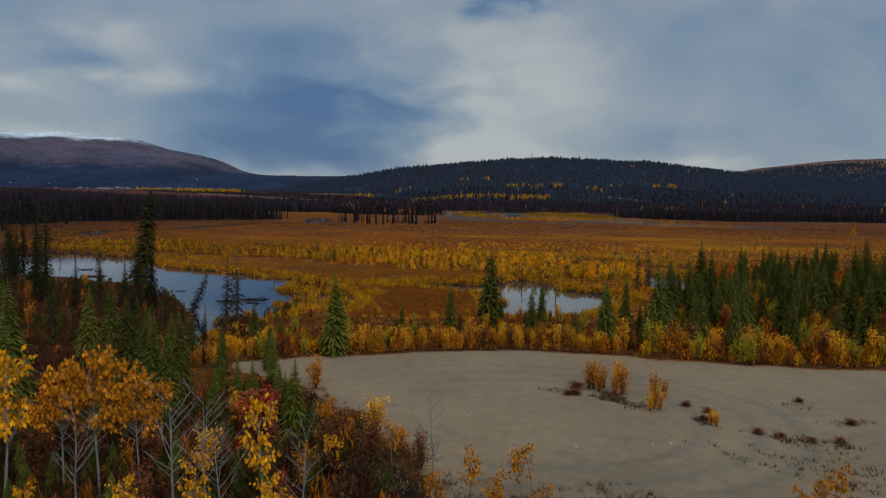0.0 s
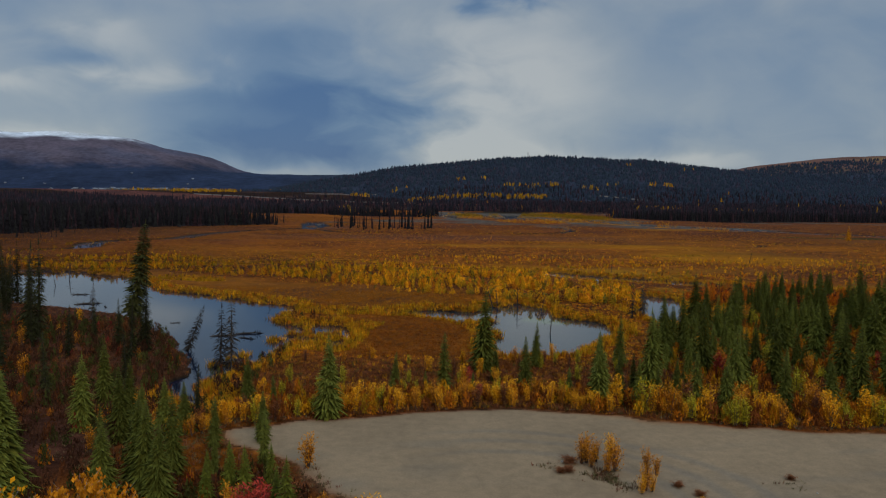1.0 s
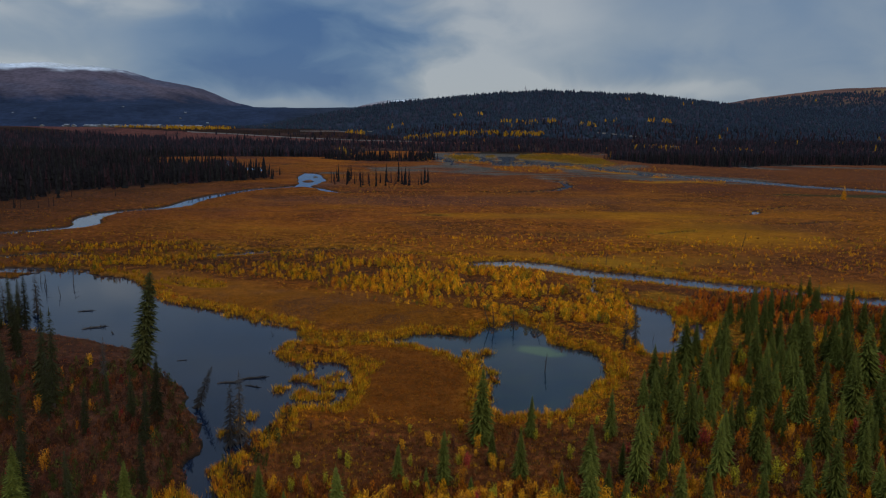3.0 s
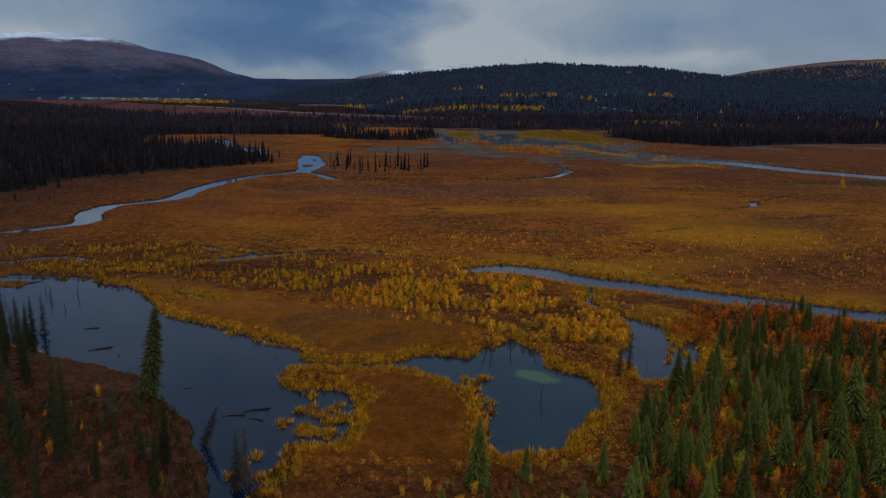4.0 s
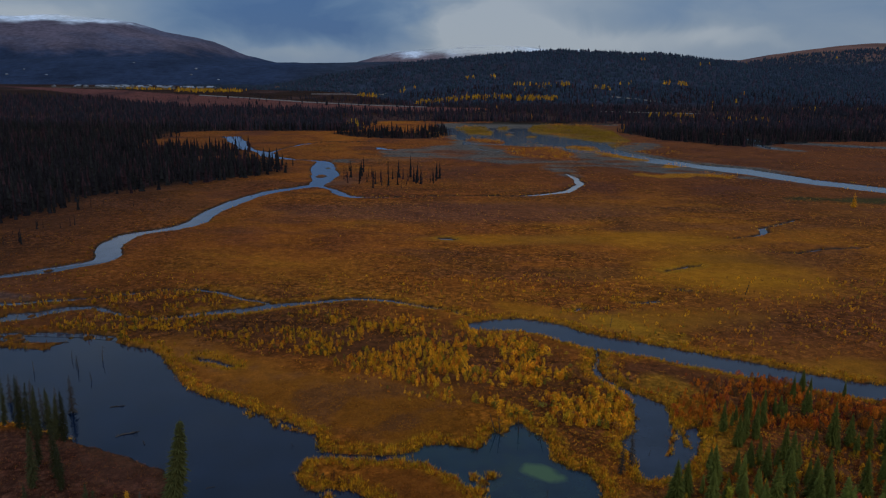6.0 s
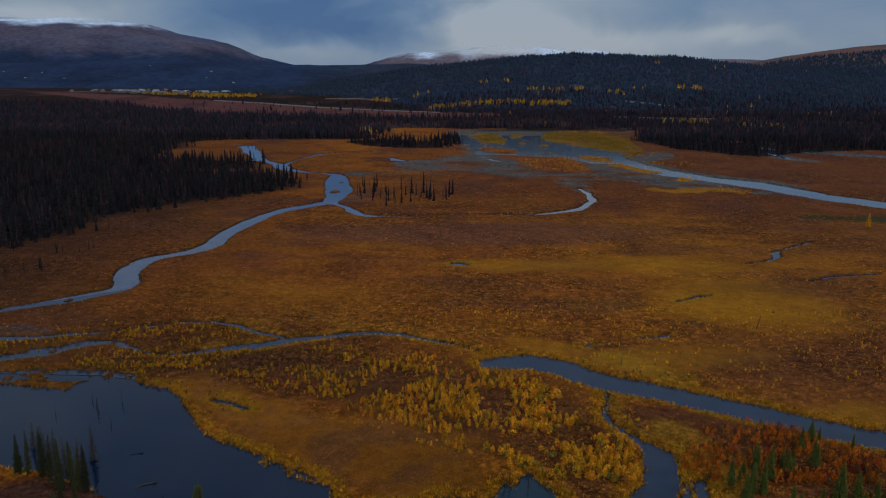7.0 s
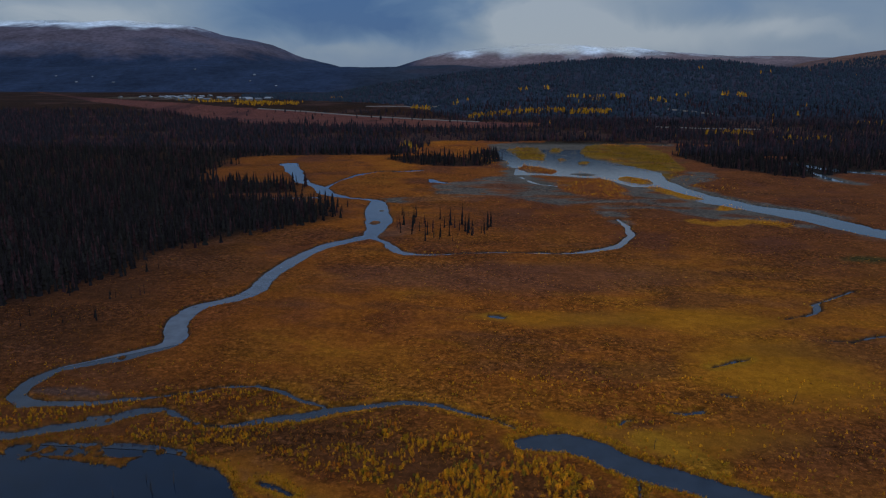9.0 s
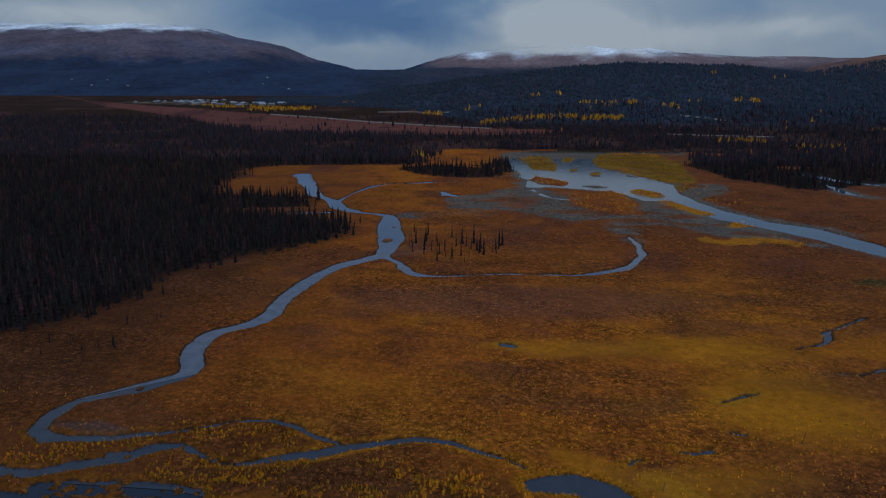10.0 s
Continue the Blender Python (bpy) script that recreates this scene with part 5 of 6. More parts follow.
for x, y, s, k in  (*LOT_SHRUBS, *BANK_SHRUBS):
    place(SHRUBS[k], x, y, s * (1.2 if x < 0 else 0.95 if k < 2 else 1.9), rng.uniform(0, 360), tall=s * (0.95 if k in (0, 1) or x < 0 else 0.38))

# ---- the thicket below the start of the flight ----
R3 = random.Random(23)
ASPENS = [tagged(sapling(R3, 3.4, 34, 1900, M_ORANGE, 0.13, 0.52, 0.42), "young aspen with a spreading crown of orange leaves", "aspen", "young aspens"),
          tagged(sapling(R3, 3.2, 20, 430, M_YELLOW, 0.125, 0.45, 0.18), "slender young aspen in yellow leaf", "aspen", "young aspens"),
          tagged(sapling(R3, 3.2, 17, 0, M_YELLOW, 0.1, 0.3, 0.34, "bare_sapling"), "leafless pale grey sapling", "bare sapling", "bare saplings"),
          tagged(sapling(R3, 1.4, 14, 260, M_ORANGE, 0.10, 0.2, 0.4), "sparse orange-leaved aspen sucker on gravel", "aspen", "young aspens")]
THICKET_ASPENS = [(-8.3, 17.2, 0.98, 0), (-7.4, 17.4, 0.82, 0), (-9.3, 17.4, 0.86, 0), (-9.9, 16.0, 1.15, 1), (-10.4, 16.4, 1.1, 1), (-10.6, 15.4, 1.0, 1), (-3.8, 15.0, 0.9, 1), (-5.0, 14.4, 0.62, 1), (-6.0, 13.6, 0.55, 1), (-5.3, 14.0, 1.04, 2), (-7.2, 14.0, 0.92, 2), (-2.7, 14.0, 0.82, 2), (-4.9, 14.6, 1.0, 2), (-4.4, 14.2, 0.8, 2)]
EDGE_ASPENS = [(-3.2, 13.4, 0.6, 1), (-0.2, 16.6, 0.8, 2), (0.7, 17.0, 0.85, 3), (1.9, 17.0, 0.95, 3), (-0.2, 16.3, 0.7, 3), (1.3, 16.0, 0.75, 3), (2.3, 15.8, 0.6, 3), (8.7, 16.2, 0.7, 3), (9.3, 16.6, 0.8, 3), (8.1, 16.0, 0.6, 3), (-1.4, 19.8, 0.7, 3), (-2.6, 20.8, 0.6, 3), (-3.6, 22.2, 0.75, 3), (-7.9, 13.4, 0.5, 1)]
for x, y, s, k in  (*THICKET_ASPENS, *EDGE_ASPENS):
    place(ASPENS[k], x, y, s, rng.uniform(0, 360), rng.uniform(-3, 3))
for i in range(44):
    x, y = rng.uniform(-13, 2), rng.uniform(12.5, 24)
    if float(pad(np.array([x]), np.array([y]))[0]) > -1.5:
        continue
    place(SHRUBS[pick((0.2, 0.6, 6, 0.0, 0.15))], x, y, rng.uniform(0.5, 1.0), rng.uniform(0, 360))

for i in range(30):
    x, y = rng.uniform(-13.5, -2.5), rng.uniform(12.5, 21.5)
    if float(pad(np.array([x]), np.array([y]))[0]) < -0.8:
        h = rng.uniform(0.7, 1.7)
        place(SPRUCES[int(rng.random() * 4)], x, y, h / 5.0 * 1.25, rng.uniform(0, 360), tall=h / 5.0)

# pale stones on the lot
RS = random.Random(61)
for i in range(9):
    x, y, r = RS.uniform(0, 16), RS.uniform(20, 32), RS.uniform(0.03, 0.06)
    bm = bmesh.new()
    bmesh.ops.create_icosphere(bm, subdivisions=1, radius=r)
    for v in bm.verts:
        v.co *= RS.uniform(0.75, 1.2)
        v.co.z *= 0.6
    me = bpy.data.meshes.new("stone")
    bm.to_mesh(me)
    bm.free()
    me.materials.append(M_STONE)
    ob = tagged(new("stone", me), "small pale stone lying on gravel", "stone", "stones on the lot")
    ob.matrix_basis = pose(x, y, base_height(x, y) + 0.25 * r, 0, 0, RS.uniform(0, 360))

# a red marker on a post at the edge of the lot
marker = tagged(new("marker_post"), "red round marker on a thin steel post", "marker")
marker.matrix_basis = pose(19.9, 36.8, base_height(19.9, 36.8))
mv, mf = tube([(0, 0, -0.2), (0, 0, 0.9)], [0.02, 0.02], 6)
part("post", mv, mf, M_STEEL, marker)
mv, mf = tube([(0, -0.03, 0.92), (0, 0.0, 0.92), (0, 0.03, 0.92)], [0.095, 0.10, 0.095], 14)
part("disc", mv, [*mf, tuple(reversed(range(14)))], M_REDPAINT, marker, "red disc")

for proto in (*SPRUCES, *DARK_SPRUCES, TALL, GAUNT, LARCH, GOLDEN, SNAG, LOG, *SHRUBS, *ASPENS):
    discard(proto)


# ---- plants past counting: joined meshes ----
def scatter(name, templates, xs, ys, zs, sizes, colours, mat, label, category, talls=None, seed=3, smooth=False):
    """Many copies of small templates, each a pair of corner and triangle arrays, as one mesh."""
    g = np.random.default_rng(seed)
    which = g.integers(0, len(templates), len(xs))
    allv, allf, allc, k = [], [], [], 0
    for t, (tv, tf) in enumerate(templates):
        sel = np.nonzero(which == t)[0]
        if not len(sel):
            continue
        a = g.uniform(0, 6.283, len(sel))
        ca, sa = np.cos(a)[:, None], np.sin(a)[:, None]
        s = np.asarray(sizes)[sel][:, None]
        sz = s if talls is None else np.asarray(talls)[sel][:, None]
        v = np.stack([(tv[None, :, 0] * ca - tv[None, :, 1] * sa) * s + xs[sel][:, None], (tv[None, :, 0] * sa + tv[None, :, 1] * ca) * s + ys[sel][:, None], tv[None, :, 2] * sz + zs[sel][:, None]], -1)
        f = tf[None] + (np.arange(len(sel)) * len(tv))[:, None, None] + k
        allv.append(v.reshape(-1, 3)), allf.append(f.reshape(-1, 3)), allc.append(np.repeat(colours[sel], len(tv), 0))
        k += len(sel) * len(tv)
    ob = mesh_object(name, np.concatenate(allv), np.concatenate(allf), mat, np.concatenate(allc), smooth)
    return tagged(ob, label, category, kind="stuff")


def cone_tree(r, tiers, sides, wide):
    """A small far spruce: ragged stacked skirts, one unit tall."""
    v, f = [], []
    for i in range(tiers):
        z0 = 0.03 + 0.86 * i / tiers
        z1 = min(1.0, z0 + 1.55 / tiers)
        rad = wide * (1 - i / tiers) ** 0.8 * r.uniform(0.85, 1.15) + 0.012
        k = len(v)
        v.append((0, 0, z1 if i < tiers - 1 else 1.0))
        off = r.uniform(0, 6.28)
        for j in range(sides):
            q = rad * r.uniform(0.6, 1.25)
            v.append((q * math.cos(off + 6.283 * j / sides), q * math.sin(off + 6.283 * j / sides), z0 - 0.05 * r.random()))
        f += [(k, k + 1 + j, k + 1 + (j + 1) % sides) for j in range(sides)]
    return np.array(v), np.array(f)


def feather(r, blades, girth):
    """A small willow, one unit tall: upright leaf slivers in an egg-shaped mass."""
    v, f = [], []
    for i in range(blades):
        z = r.uniform(0.08, 1.0)
        q, a = girth * math.sqrt(r.random()) * (1.15 - z) ** 0.6 * min(1.0, 0.35 + 2 * z), r.uniform(0, 6.283)
        p = Vector((q * math.cos(a), q * math.sin(a), z * 0.92))
        d = Vector((r.gauss(0, 0.35), r.gauss(0, 0.35), 1.0)).normalized() * r.uniform(0.10, 0.22)
        b = r.uniform(0, 6.283)
        s = Vector((math.cos(b), math.sin(b), r.uniform(-0.3, 0.3))) * 0.05
        k = len(v)
        v += [tuple(p - d * 0.4 - s), tuple(p - d * 0.4 + s), tuple(p + d)]
        f.append((k, k + 1, k + 2))
    return np.array(v), np.array(f)


def grass(r, blades, spreadout):
    """A sedge tuft, one unit tall."""
    v, f = [], []
    for i in range(blades):
        a, q = r.uniform(0, 6.283), spreadout * r.random()
        b, h = r.uniform(0, 6.283), r.uniform(0.5, 1.0)
        x, y, w = q * math.cos(a), q * math.sin(a), 0.055
        k = len(v)
        v += [(x - w * math.sin(b), y + w * math.cos(b), -0.1), (x + w * math.sin(b), y - w * math.cos(b), -0.1), (x * 1.6 + 0.25 * math.cos(b), y * 1.6 + 0.25 * math.sin(b), h)]
        f.append((k, k + 1, k + 2))
    return np.array(v), np.array(f)


G = np.random.default_rng(99)
RT = random.Random(44)
TUFTS = [feather(RT, 58, 0.46) for i in range(7)]
TUFTS_FAR = [feather(RT, 9, 0.5) for i in range(6)]
GRASS = [grass(RT, 9, 0.45) for i in range(5)]


def fan(n, y0, y1, half=0.72, power=1.0, pad_x=6):
    """Random places in the wedge of land ahead, denser near."""
    y = y0 * (y1 / y0) ** (G.random(n) ** power)
    x = (G.random(n) * 2 - 1) * (half * y + pad_x)
    return x, y


def shades(n, tones, weights, jitter=0.25):
    w = np.array(weights, dtype=float)
    c = np.array(tones)[G.choice(len(tones), n, p=w / w.sum())]
    return c * (1 + jitter * (G.random((n, 1)) * 2 - 1))


T_GOLD, T_ORANGE, T_RUST, T_GREEN, T_BROWN, T_LIME = (0.62, 0.275, 0.009), (0.45, 0.135, 0.010), (0.20, 0.058, 0.014), (0.12, 0.10, 0.015), (0.14, 0.055, 0.018), (0.36, 0.20, 0.010)

# golden willow scrub between the ponds and the backwater
x, y = fan(84000, 80, 150, 0.82)
dens = step(8, -5, chain(x, y, [(-62, 113, 3), (-30, 116, 6), (-10, 108, 9), (6, 100, 11), (14, 92, 8), (16, 83, 4), (15, 77, 2)]))
dens = np.maximum(dens, 0.8 * step(5, -2, chain(x, y, [(-95, 118, 3), (-62, 130, 4), (-48, 128, 4)])))
dens = np.maximum(dens, 0.7 * step(8, -4, chain(x, y, [(40, 95, 4), (58, 84, 5), (34, 82, 4)])))
dens = np.maximum(dens, 0.20 * step(100, 115, y)) * step(-0.3, 0.4, fbm(x, y, 5, 81, 3) + 0.1)
sd = shore(x, y)
sparse = (x > 3) & (x < 22) & (y > 76) & (y < 106)
keep = (G.random(len(x)) < dens * np.where(sparse, 0.34, 0.55)) & (sd > 0.5)
x, y, sd, sparse, thin = x[keep], y[keep], sd[keep], sparse[keep], dens[keep] < 0.21
n = len(x)
scatter("willow_scrub", TUFTS, x, y, soil(x, y, sd), np.where(sparse, 1.15, np.where(thin, 0.55, 0.9)) * G.uniform(0.55, 1.15, n) * (1 + 0.6 * (G.random(n) < 0.10)) * (1 - 0.3 * step(0, -40, x)), shades(n, (T_GOLD, T_ORANGE, T_LIME, T_GREEN, T_BROWN), (4.2, 1.5, 2.6, 0.9, 1.3)) * np.where(((x > 26) & (y < 104))[:, None], (0.70, 0.43, 1.0), 1.0) * (1.28 - 0.42 * step(6, -36, x))[:, None], M_STUFF,
        "golden and orange willow scrub on the bog", "scrub", G.uniform(0.55, 1.45, n) * (1 - 0.35 * step(0, -40, x)) * np.where(thin, 0.45, 0.95))

# low heath over the rest of the bog
x, y = fan(100000, 90, 470, 0.84, 0.95)
sd = shore(x, y)
keep = (sd > 0.5) & (woods(x, y) < 0.3) & (G.random(len(x)) < 0.9 * shrubby(x, y) ** 1.3) & (pad(x, y) < -0.5) & (np.hypot((x - 64) / 20, (y - 152) / 20) > 0.9)
for bar in BARS:
    keep &= outline(x, y, bar) > -1
x, y, sd = x[keep], y[keep], sd[keep]
n = len(x)
scatter("bog_heath", TUFTS_FAR, x, y, soil(x, y, sd), G.uniform(0.42, 0.8, n) * (1 + y / 500), shades(n, (T_RUST, (0.34, 0.105, 0.012), T_ORANGE, T_GOLD), (0.6, 2.6, 3.0, 1.3)) * (1.25 - 0.72 * step(-5, -70, x) - 0.25 * step(200, 280, y))[:, None], M_STUFF,
        "rust-brown dwarf birch and heath on the bog", "heath", G.uniform(0.15, 0.45, n))

# willows on the river islands and the gravel bars
x, y = G.uniform(-20, 170, 40000), 300 + 380 * G.random(40000)
on = np.zeros(len(x))
for isle, _, much in ISLANDS:
    on = np.maximum(on, much * step(0.5, -2.0, outline(x, y, isle)))
on = np.maximum(on, 0.9 * step(2, -3, chain(x, y, WILLOW_BELTS)))
on = np.maximum(on, 0.10 * step(18, 2, chain(x, y, FLOOD)))
sd = shore(x, y)
keep = (sd > 0.6) & (G.random(len(x)) < on * step(-0.4, 0.3, fbm(x, y, 12, 85, 3)))
x, y, sd = x[keep], y[keep], sd[keep]
n = len(x)
lime = chain(x, y, [(20, 600, 30), (60, 640, 40), (126, 611, 40), (106, 520, 14)]) < 0
cols = np.where(lime[:, None], shades(n, ((0.23, 0.13, 0.010), (0.32, 0.165, 0.012), (0.15, 0.095, 0.012)), (2, 1, 1.2)), shades(n, (T_GOLD, T_ORANGE, (0.30, 0.09, 0.012)), (2.2, 1.4, 1.4)))
scatter("river_willows", TUFTS_FAR, x, y, soil(x, y, sd), G.uniform(1.6, 3.0, n), cols, M_STUFF, "yellow willow scrub on river islands and gravel bars", "willow scrub", G.uniform(0.7, 1.9, n))

# bright sedge along the banks
x, y = fan(170000, 36, 330, 0.86, 0.9)
sd = shore(x, y)
keep = (sd > -0.15) & (sd < 1.9) & (G.random(len(x)) < np.where(y > 128, 0.15, np.where(x < -45, 0.45, 1.0))) & (woods(x, y) < 0.4) & (pad(x, y) < -3) & (chain(x, y, [(-52, 66, 12), (-30.5, 58, 13), (-25, 45, 10)]) > 0) & (G.random(len(x)) < 0.9)
x, y, sd = x[keep], y[keep], sd[keep]
n = len(x)
scatter("bank_sedge", GRASS, x, y, np.maximum(soil(x, y, sd), WATER_Z) - 0.02, G.uniform(0.3, 0.6, n) * (1 + y / 300), shades(n, (T_LIME, T_GOLD, T_ORANGE, T_BROWN), (3, 2.4, 1, 0.8)) * (1.0 - 0.55 * step(-15, -55, x) * step(88, 102, y))[:, None], M_STUFF,
        "yellow-green sedge fringing the water", "sedge", G.uniform(0.3, 0.65, n))

# sedge and dwarf shrubs over the near bog
x, y = fan(96000, 34, 92, 0.78)
sd = shore(x, y)
keep = (sd > 0.1) & (pad(x, y) < -0.3) & (G.random(len(x)) < 0.75)
x, y, sd = x[keep], y[keep], sd[keep]
n = len(x)
heathy = step(3, -4, chain(x, y, [(-45, 66, 10), (-30, 58, 12), (-24.5, 45, 9.5), (-26, 34, 9)])) > 0.5
cols = shades(n, (T_ORANGE, T_GOLD, T_RUST, T_LIME), (3, 1.6, 1.8, 0.8)) * 1.3
lawn = (y > 52) & (x < 8) & (x > -40)
cols[lawn] = shades(int(lawn.sum()), ((0.38, 0.138, 0.009), (0.34, 0.112, 0.009), (0.29, 0.085, 0.01)), (2, 2, 1.2), 0.10)
point = lawn & (y < 72) & (x > -9)
cols[point] = shades(int(point.sum()), ((0.28, 0.080, 0.009), (0.24, 0.066, 0.009), (0.29, 0.100, 0.009)), (2, 2, 1.2), 0.12)
stripe = (y < 51) & (x > -12)
cols[stripe] = shades(int(stripe.sum()), ((0.13, 0.045, 0.020), (0.21, 0.066, 0.018), (0.34, 0.125, 0.012), (0.11, 0.075, 0.02), (0.42, 0.19, 0.012)), (3, 2.4, 1.0, 1.0, 0.6), 0.2)
heathy |= chain(x, y, [(-52, 66, 12), (-30.5, 58, 13), (-25, 45, 10)]) < 0
cols[heathy] = shades(int(heathy.sum()), ((0.125, 0.048, 0.024), (0.10, 0.048, 0.024), (0.16, 0.043, 0.020), (0.21, 0.080, 0.018)), (3, 2, 1.2, 1))
scatter("near_sedge", GRASS, x, y, soil(x, y, sd) - 0.02, G.uniform(0.22, 0.42, n), cols, M_SEDGE, "tawny sedge and dwarf shrubs by the ponds", "sedge", G.uniform(0.08, 0.24, n) * (1 + 0.35 * (y < 50)))

# low autumn shrubs under the spruces and along the lot
x, y = np.concatenate([G.uniform(9, 62, 4200), G.uniform(-46, -11, 2600), G.uniform(-11, 34, 900), G.uniform(-16, 2.5, 1200)]), np.concatenate([G.uniform(36, 80, 4200), G.uniform(28, 70, 2600), G.uniform(33, 41, 900), G.uniform(11, 27, 1200)])
sd, p = shore(x, y), pad(x, y)
east = np.interp(x, [8, 13, 15, 17, 23, 31, 42, 60], [40, 43, 52, 58, 65, 71, 77, 80])
keep = (sd > 0.5) & (p < np.where(y < 28, -1.0, -0.3)) & ((y < 28) | (y < east) | (x < 9)) & ((x > -11) | (y < 72 + 0.3 * x)) & (x < 0.72 * y + 12)
x, y, sd = x[keep], y[keep], sd[keep]
n = len(x)
cols = shades(n, (T_GOLD, T_ORANGE, T_LIME, T_RUST), (1.6, 2.8, 1.0, 3.2)) * 0.9
west = (x < -11) | (y < 28)
cols[west] = shades(int(west.sum()), ((0.062, 0.026, 0.014), (0.12, 0.040, 0.014), (0.32, 0.10, 0.01), (0.050, 0.050, 0.013), (0.16, 0.022, 0.016), (0.075, 0.070, 0.016)), (3.2, 1.5, 0.4, 2.2, 0.12, 1.2))
scatter("understory", TUFTS, x, y, soil(x, y, sd), G.uniform(0.4, 0.9, n), cols, M_STUFF, "low autumn shrubs under the spruces", "understory", G.uniform(0.4, 1.1, n))

# dry weeds on the gravel and the slope
x, y = (G.random(26000) * 2 - 1) * 26, 12 + 24 * G.random(26000) ** 1.3
along = G.random(1800)
x = np.concatenate([x, np.interp(along, [0, 0.3, 0.6, 1.0], [4.8, 6.6, 8.8, 12.2]) + G.normal(0, 0.6, 1800)])
y = np.concatenate([y, np.interp(along, [0, 0.3, 0.6, 1.0], [27.6, 26.8, 24.6, 21.8]) + G.normal(0, 0.45, 1800)])
p = pad(x, y)
weedy = step(22.5, 16, y + 2.2 * fbm(x, y, 7, 62, 4) - 0.16 * (x - 8)) * step(-0.3, 0.3, fbm(x, y, 2.2, 83, 3)) * 0.7
weedy = np.maximum(weedy, 0.8 * step(0.6, -0.6, chain(x, y, [(4.8, 27.6, 0.6), (6.6, 26.6, 0.7), (8.6, 24.7, 0.5), (10.4, 22.8, 0.5), (12, 21.8, 0.6)])) * step(-0.1, 0.3, fbm(x, y, 0.9, 84, 2)))
weedy = np.maximum(weedy, 0.6 * step(0.5, -0.4, np.minimum(np.hypot(x - 13.5, (y - 24.2) * 2) - 0.8, np.hypot(x - 12.9, (y - 26.3) * 2) - 0.5)))
weedy = np.maximum(weedy, 0.8 * step(0.7, 0.1, np.abs(p)) * (y < 28))
weedy = np.where(p < -0.3, 0.9, weedy)
keep = (G.random(len(x)) < weedy) & (p > -6)
x, y = x[keep], y[keep]
n = len(x)
scatter("dry_weeds", GRASS, x, y, soil(x, y, shore(x, y)) - 0.01, G.uniform(0.14, 0.42, n), shades(n, ((0.14, 0.095, 0.045), (0.095, 0.08, 0.03), (0.15, 0.06, 0.035)), (3, 1.5, 2)), M_STUFF,
        "dry brown weeds on gravel", "weeds", G.uniform(0.06, 0.20, n))

# the far side of the spruce stand
REST = np.array(REST)
x, y, tall = REST[:, 0], REST[:, 1], REST[:, 2]
scatter("spruce_stand", STAND_SHAPES, x, y, soil(x, y, shore(x, y)), tall / 5.0 * G.uniform(0.75, 1.05, len(x)), np.full((len(x), 3), 0.05), M_NEEDLE, "dark green spruces crowding towards the channel", "spruce stand", tall / 5.0)

# spruce woods on the flats
CONES = [cone_tree(RT, 5, 5, RT.uniform(0.09, 0.15)) for i in range(6)]
CONES_FAR = [cone_tree(RT, 3, 4, 0.15) for i in range(6)]
C_SPRUCE = ((0.013, 0.011, 0.012), (0.016, 0.0145, 0.0135), (0.029, 0.0155, 0.017))
x, y = fan(42000, 150, 620, 0.86, 0.8, 0)
keep = (G.random(len(x)) < woods(x, y) * (0.5 + 0.5 * step(-0.35, 0.2, fbm(x, y, 16, 52, 3)))) & (shore(x, y) > 1.0)
strays = (~keep) & (G.random(len(x)) < 0.13 * step(16, 3, chain(x, y, [(-50, 330, 3), (-42, 309, 4), (-28, 292, 3), (-14, 302, 3)])) + 0.04 * step(-84, -118, x + 0.35 * (y - 200)) * step(150, 190, y) * step(380, 330, y)) & (shore(x, y) > 1.0)
keep |= strays
x, y, strays = x[keep], y[keep], strays[keep]
n = len(x)
tall = G.uniform(4.0, 8.0, n) * np.where(strays & (x < -66), 0.42, 1.0) * np.where(G.random(n) < 0.25, 0.6, 1.0) * (1 + 0.35 * (G.random(n) < 0.08))
scatter("spruce_woods", CONES, x, y, soil(x, y, shore(x, y)) - 0.1, tall * G.uniform(0.9, 1.4, n) * np.where(strays, 0.55, 1.0), shades(n, C_SPRUCE, (3, 2, 1.2)), M_FARTREE, "dense dark spruce woods on the river flats", "spruce woods", tall, smooth=True)

x, y = fan(30000, 600, 1000, 0.86, 1.0, 0)
keep = (G.random(len(x)) < woods(x, y) * (0.25 + 0.75 * step(-0.25, 0.2, fbm(x, y * 1.8, 70, 53, 3)))) & (shore(x, y) > 2.0)
x, y = x[keep], y[keep]
n = len(x)
tall = G.uniform(4, 8, n)
far_y = chain(x, y, [(-84, 640, 10), (-40, 636, 12), (-20, 632, 10)]) < 0
# paler and bluer than the near woods, with some distance haze in the colour
cols = shades(n, ((0.017, 0.016, 0.020), (0.022, 0.019, 0.023), (0.038, 0.020, 0.024)), (3, 2, 2.2))
gold = far_y & (G.random(n) < 0.5) | ((G.random(n) < 0.006) & (x > 0))
cols[gold] = shades(int(gold.sum()), ((0.30, 0.16, 0.012), (0.26, 0.11, 0.012)), (1, 1))
scatter("far_woods", CONES_FAR, x, y, soil(x, y, shore(x, y)) - 0.1, tall * 1.2, cols, M_FARTREE, "dark spruce woods beyond the river with a few golden trees", "spruce woods", tall, smooth=True)

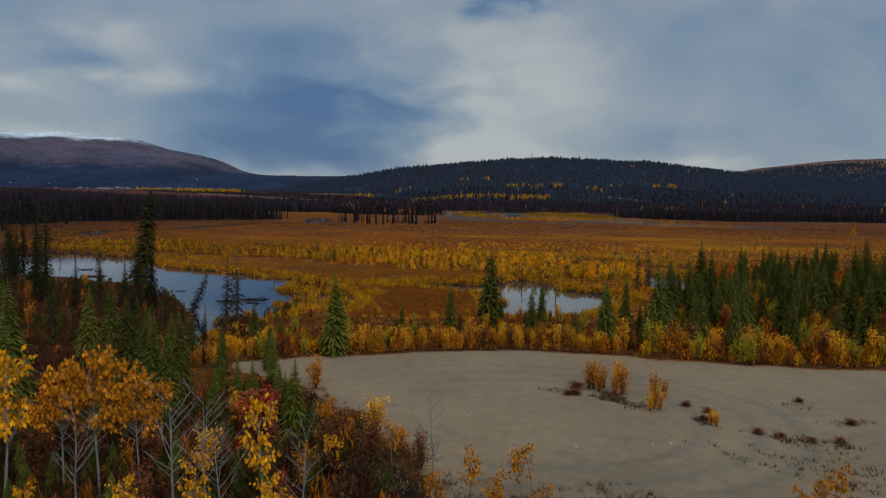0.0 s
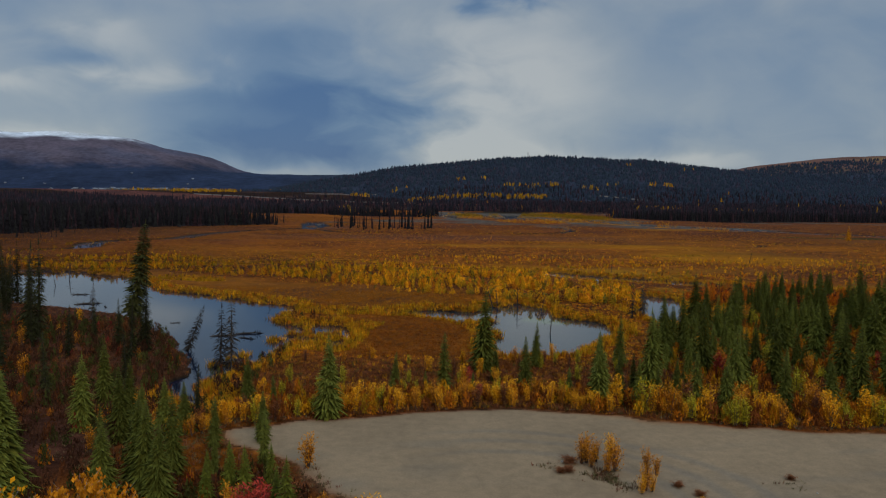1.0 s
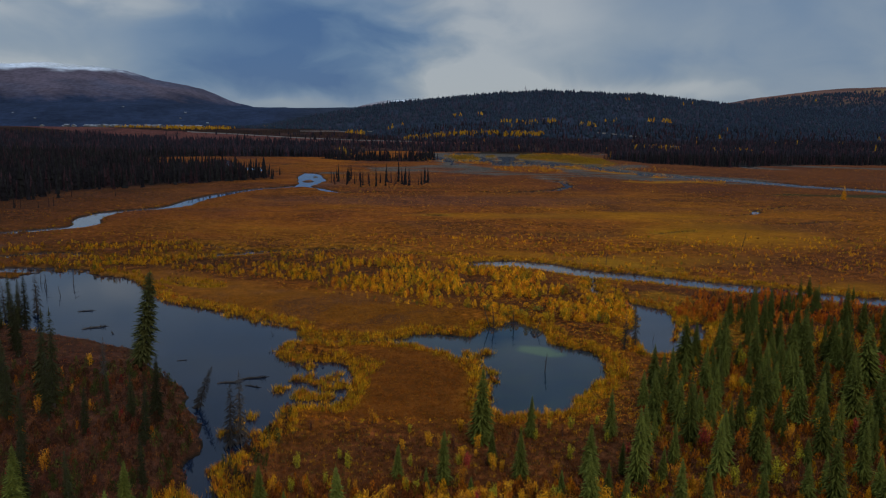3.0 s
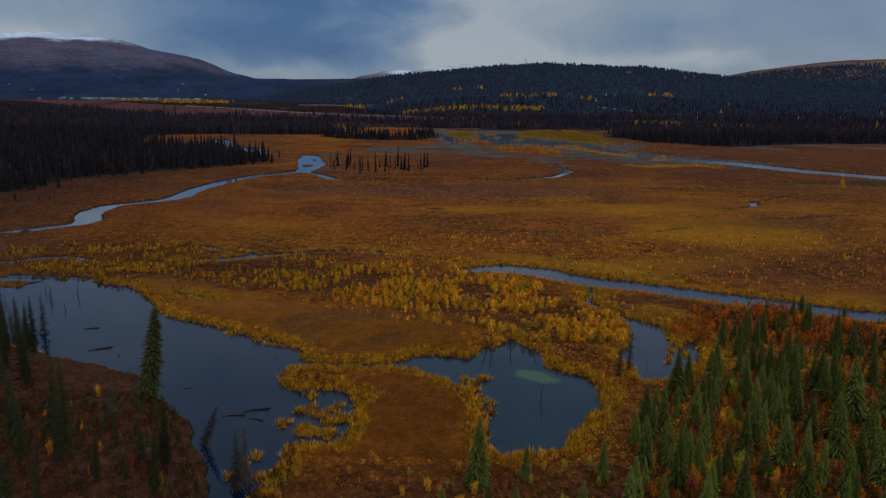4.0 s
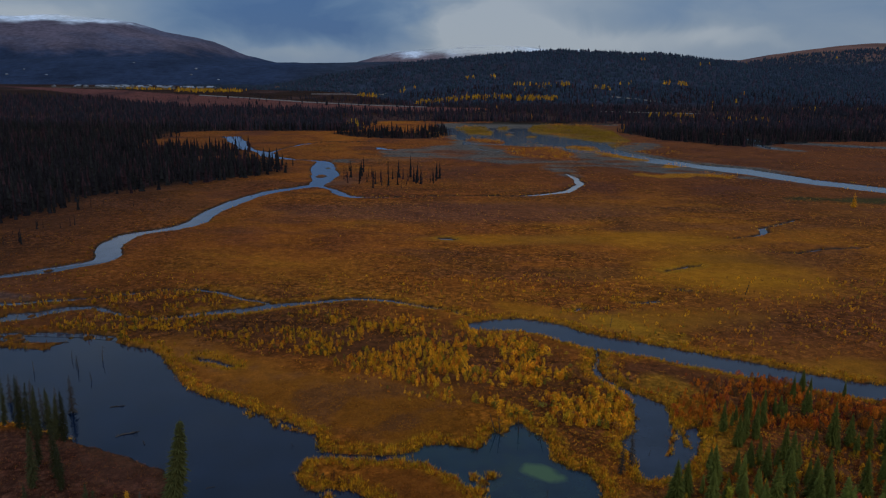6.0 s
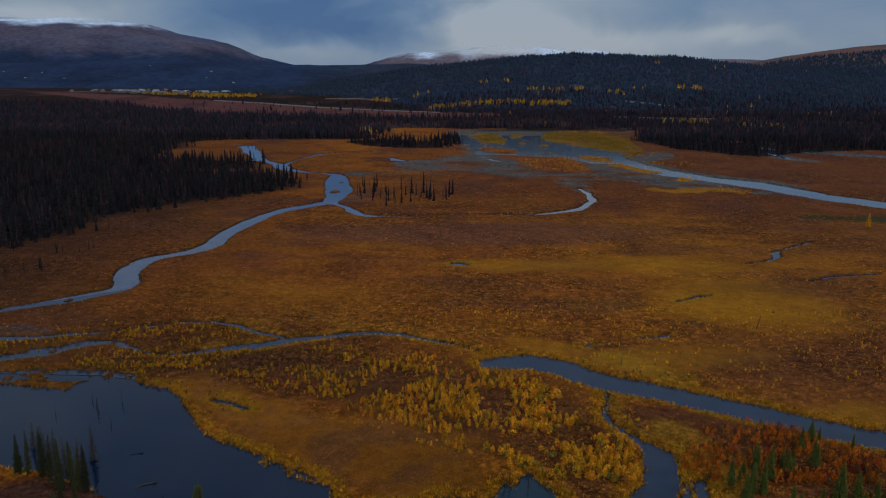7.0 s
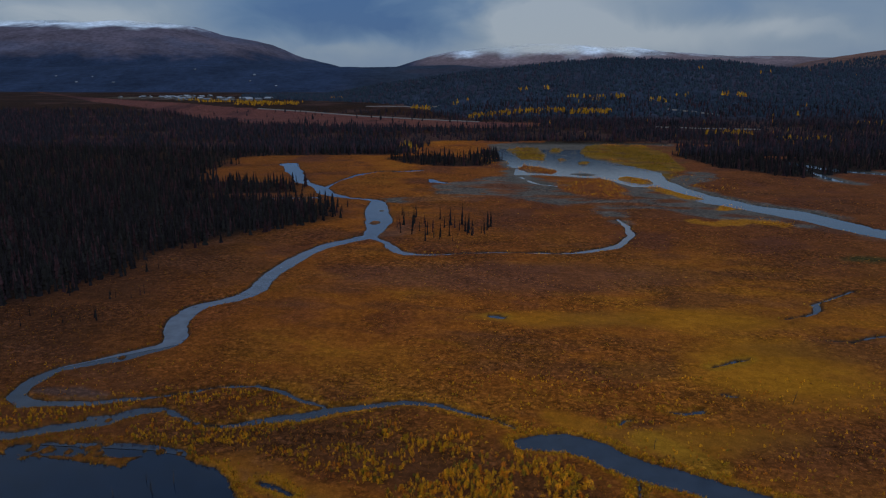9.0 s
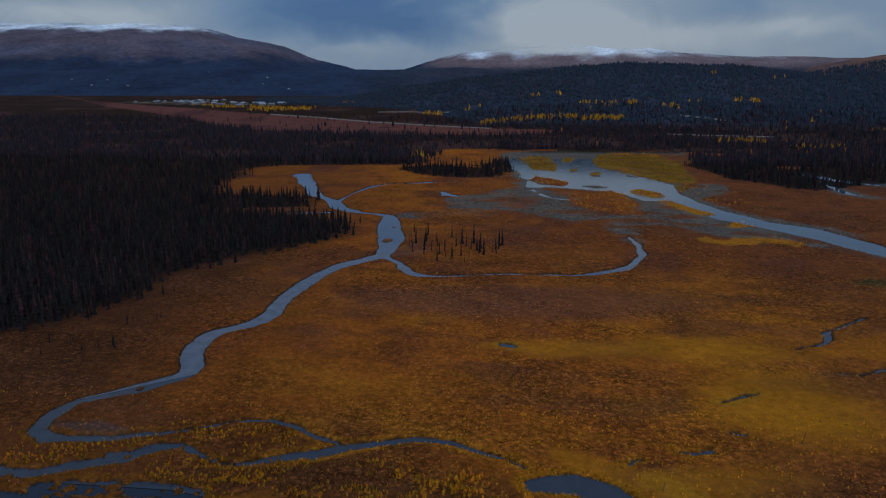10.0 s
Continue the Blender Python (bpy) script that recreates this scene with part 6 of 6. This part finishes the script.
# woods on the hills
x, y = fan(36000, 930, 1560, 0.72, 1.0, 0)
h = hills(x, y)
keep = (h > 2.5) & ((y < np.maximum(1320, 1.0 * np.interp(x, [-1000, -656, -54], [2000, 1690, 1330]))) | (x > 400))
keep &= (G.random(len(x)) < 0.6) | (y > 1180)
gold_zone = np.zeros(len(x))
for cx, cy, rx, ry in ((20, 1060, 9, 14), (118, 1004, 20, 12), (147, 1008, 14, 12), (196, 992, 12, 10), (300, 1019, 22, 12), (-120, 1047, 18, 14), (50, 1066, 16, 10), (-62, 1030, 12, 10), (86, 1010, 12, 8)):
    gold_zone = np.maximum(gold_zone, step(1.2, 0.6, np.hypot((x - cx) / rx, (y - cy) / ry)))
x, y, gold_zone = x[keep], y[keep], gold_zone[keep]
n = len(x)
tall = G.uniform(3.5, 7.0, n)
# needles blued so that their colour holds the distance haze
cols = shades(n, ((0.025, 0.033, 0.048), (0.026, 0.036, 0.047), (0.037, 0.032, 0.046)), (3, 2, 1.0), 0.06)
gold = G.random(n) < gold_zone * 0.7 + 0.0015
cols[gold] = shades(int(gold.sum()), ((0.34, 0.17, 0.012), (0.28, 0.12, 0.012), (0.22, 0.12, 0.02)), (2, 1, 1))
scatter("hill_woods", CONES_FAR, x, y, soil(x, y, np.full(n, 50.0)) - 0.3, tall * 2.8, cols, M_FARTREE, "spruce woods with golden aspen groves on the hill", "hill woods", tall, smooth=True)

# golden trees round the far village and the foot of the hill
GROVES = [(12, 956, 62, 5, 330), (106, 948, 26, 5, 150), (227, 772, 24, 6, 40), (290, 726, 30, 6, 30), (-358, 1091, 48, 20, 140), (-440, 1130, 40, 14, 60), (-293, 1257, 14, 10, 26), (-120, 1047, 16, 8, 30), (-520, 1200, 30, 14, 24), (416, 881, 20, 8, 14)]
x = np.concatenate([G.uniform(cx - rx, cx + rx, k) for cx, cy, rx, ry, k in GROVES])
y = np.concatenate([G.normal(cy, ry * 0.6, k) for cx, cy, rx, ry, k in GROVES])
n = len(x)
tall = G.uniform(3, 6, n)
scatter("aspen_groves", CONES_FAR, x, y, soil(x, y, np.full(n, 50.0)) - 0.3, tall * 2.0, shades(n, ((0.34, 0.17, 0.012), (0.26, 0.12, 0.012)), (2, 1)), M_FARTREE, "golden aspen groves far across the flats", "aspen groves", tall)

# ---- the far village and the mast on the hill ----
def house(r):
    ob = new("house")
    w, d, h = r.uniform(3.0, 4.2), r.uniform(4, 7), r.uniform(1.8, 2.3)
    v = [(-w / 2, -d / 2, 0), (w / 2, -d / 2, 0), (w / 2, d / 2, 0), (-w / 2, d / 2, 0), (-w / 2, -d / 2, h), (w / 2, -d / 2, h), (w / 2, d / 2, h), (-w / 2, d / 2, h), (0, -d / 2, h + w * 0.3), (0, d / 2, h + w * 0.3)]
    part("walls", v, [(0, 1, 5, 8, 4), (2, 3, 7, 9, 6), (1, 2, 6, 5), (3, 0, 4, 7)], M_HOUSEWALL, ob)
    e, t, z = 0.5, 0.25, h + w * 0.3
    rv = [(-w / 2 - e, -d / 2 - e, h - 0.3), (0, -d / 2 - e, z + 0.02), (w / 2 + e, -d / 2 - e, h - 0.3), (-w / 2 - e, d / 2 + e, h - 0.3), (0, d / 2 + e, z + 0.02), (w / 2 + e, d / 2 + e, h - 0.3)]
    rv += [(a, b, c + t) for a, b, c in rv]
    part("roof", rv, [(6, 7, 10, 9), (7, 8, 11, 10), (0, 3, 4, 1), (1, 4, 5, 2), (0, 1, 7, 6), (1, 2, 8, 7), (3, 9, 10, 4), (4, 10, 11, 5), (0, 6, 9, 3), (2, 5, 11, 8)], M_ROOF, ob)
    return tagged(ob, "small pale house in the far village", "house", "village houses")


RH = random.Random(77)
HOUSES = [house(RH) for i in range(5)]
for i in range(52):
    if i < 26:
        x, y, size = RH.gauss(-620, 34), RH.uniform(1290, 1360), RH.uniform(0.9, 1.8)
    elif i < 44:
        x, y, size = RH.uniform(-560, -400), RH.uniform(1150, 1260), RH.uniform(1.2, 2.2)
    else:
        x, y, size = RH.uniform(-1300, -560), RH.uniform(1800, 2080), RH.uniform(0.7, 1.1)
    ob = copy_thing(HOUSES[i % 5], pose(x, y, base_height(x, y) - 0.2, 0, 0, RH.uniform(0, 180)))
    ob.scale = (size, size, min(size, 1.5))
for proto in HOUSES:
    discard(proto)

mast = tagged(new("radio_mast"), "thin steel radio mast on the wooded hilltop", "mast")
mast.matrix_basis = pose(138, 1228, base_height(138, 1228))
mv, mf = tube([(0, 0, -1), (0, 0, 7), (0, 0, 13)], [0.5, 0.4, 0.2], 6)
part("pole", mv, mf, M_STEEL, mast)
for z in (9, 11):
    mv, mf = tube([(-1.6, 0, z), (1.6, 0, z)], [0.22, 0.22], 4)
    part("antenna", mv, mf, M_STEEL, mast)
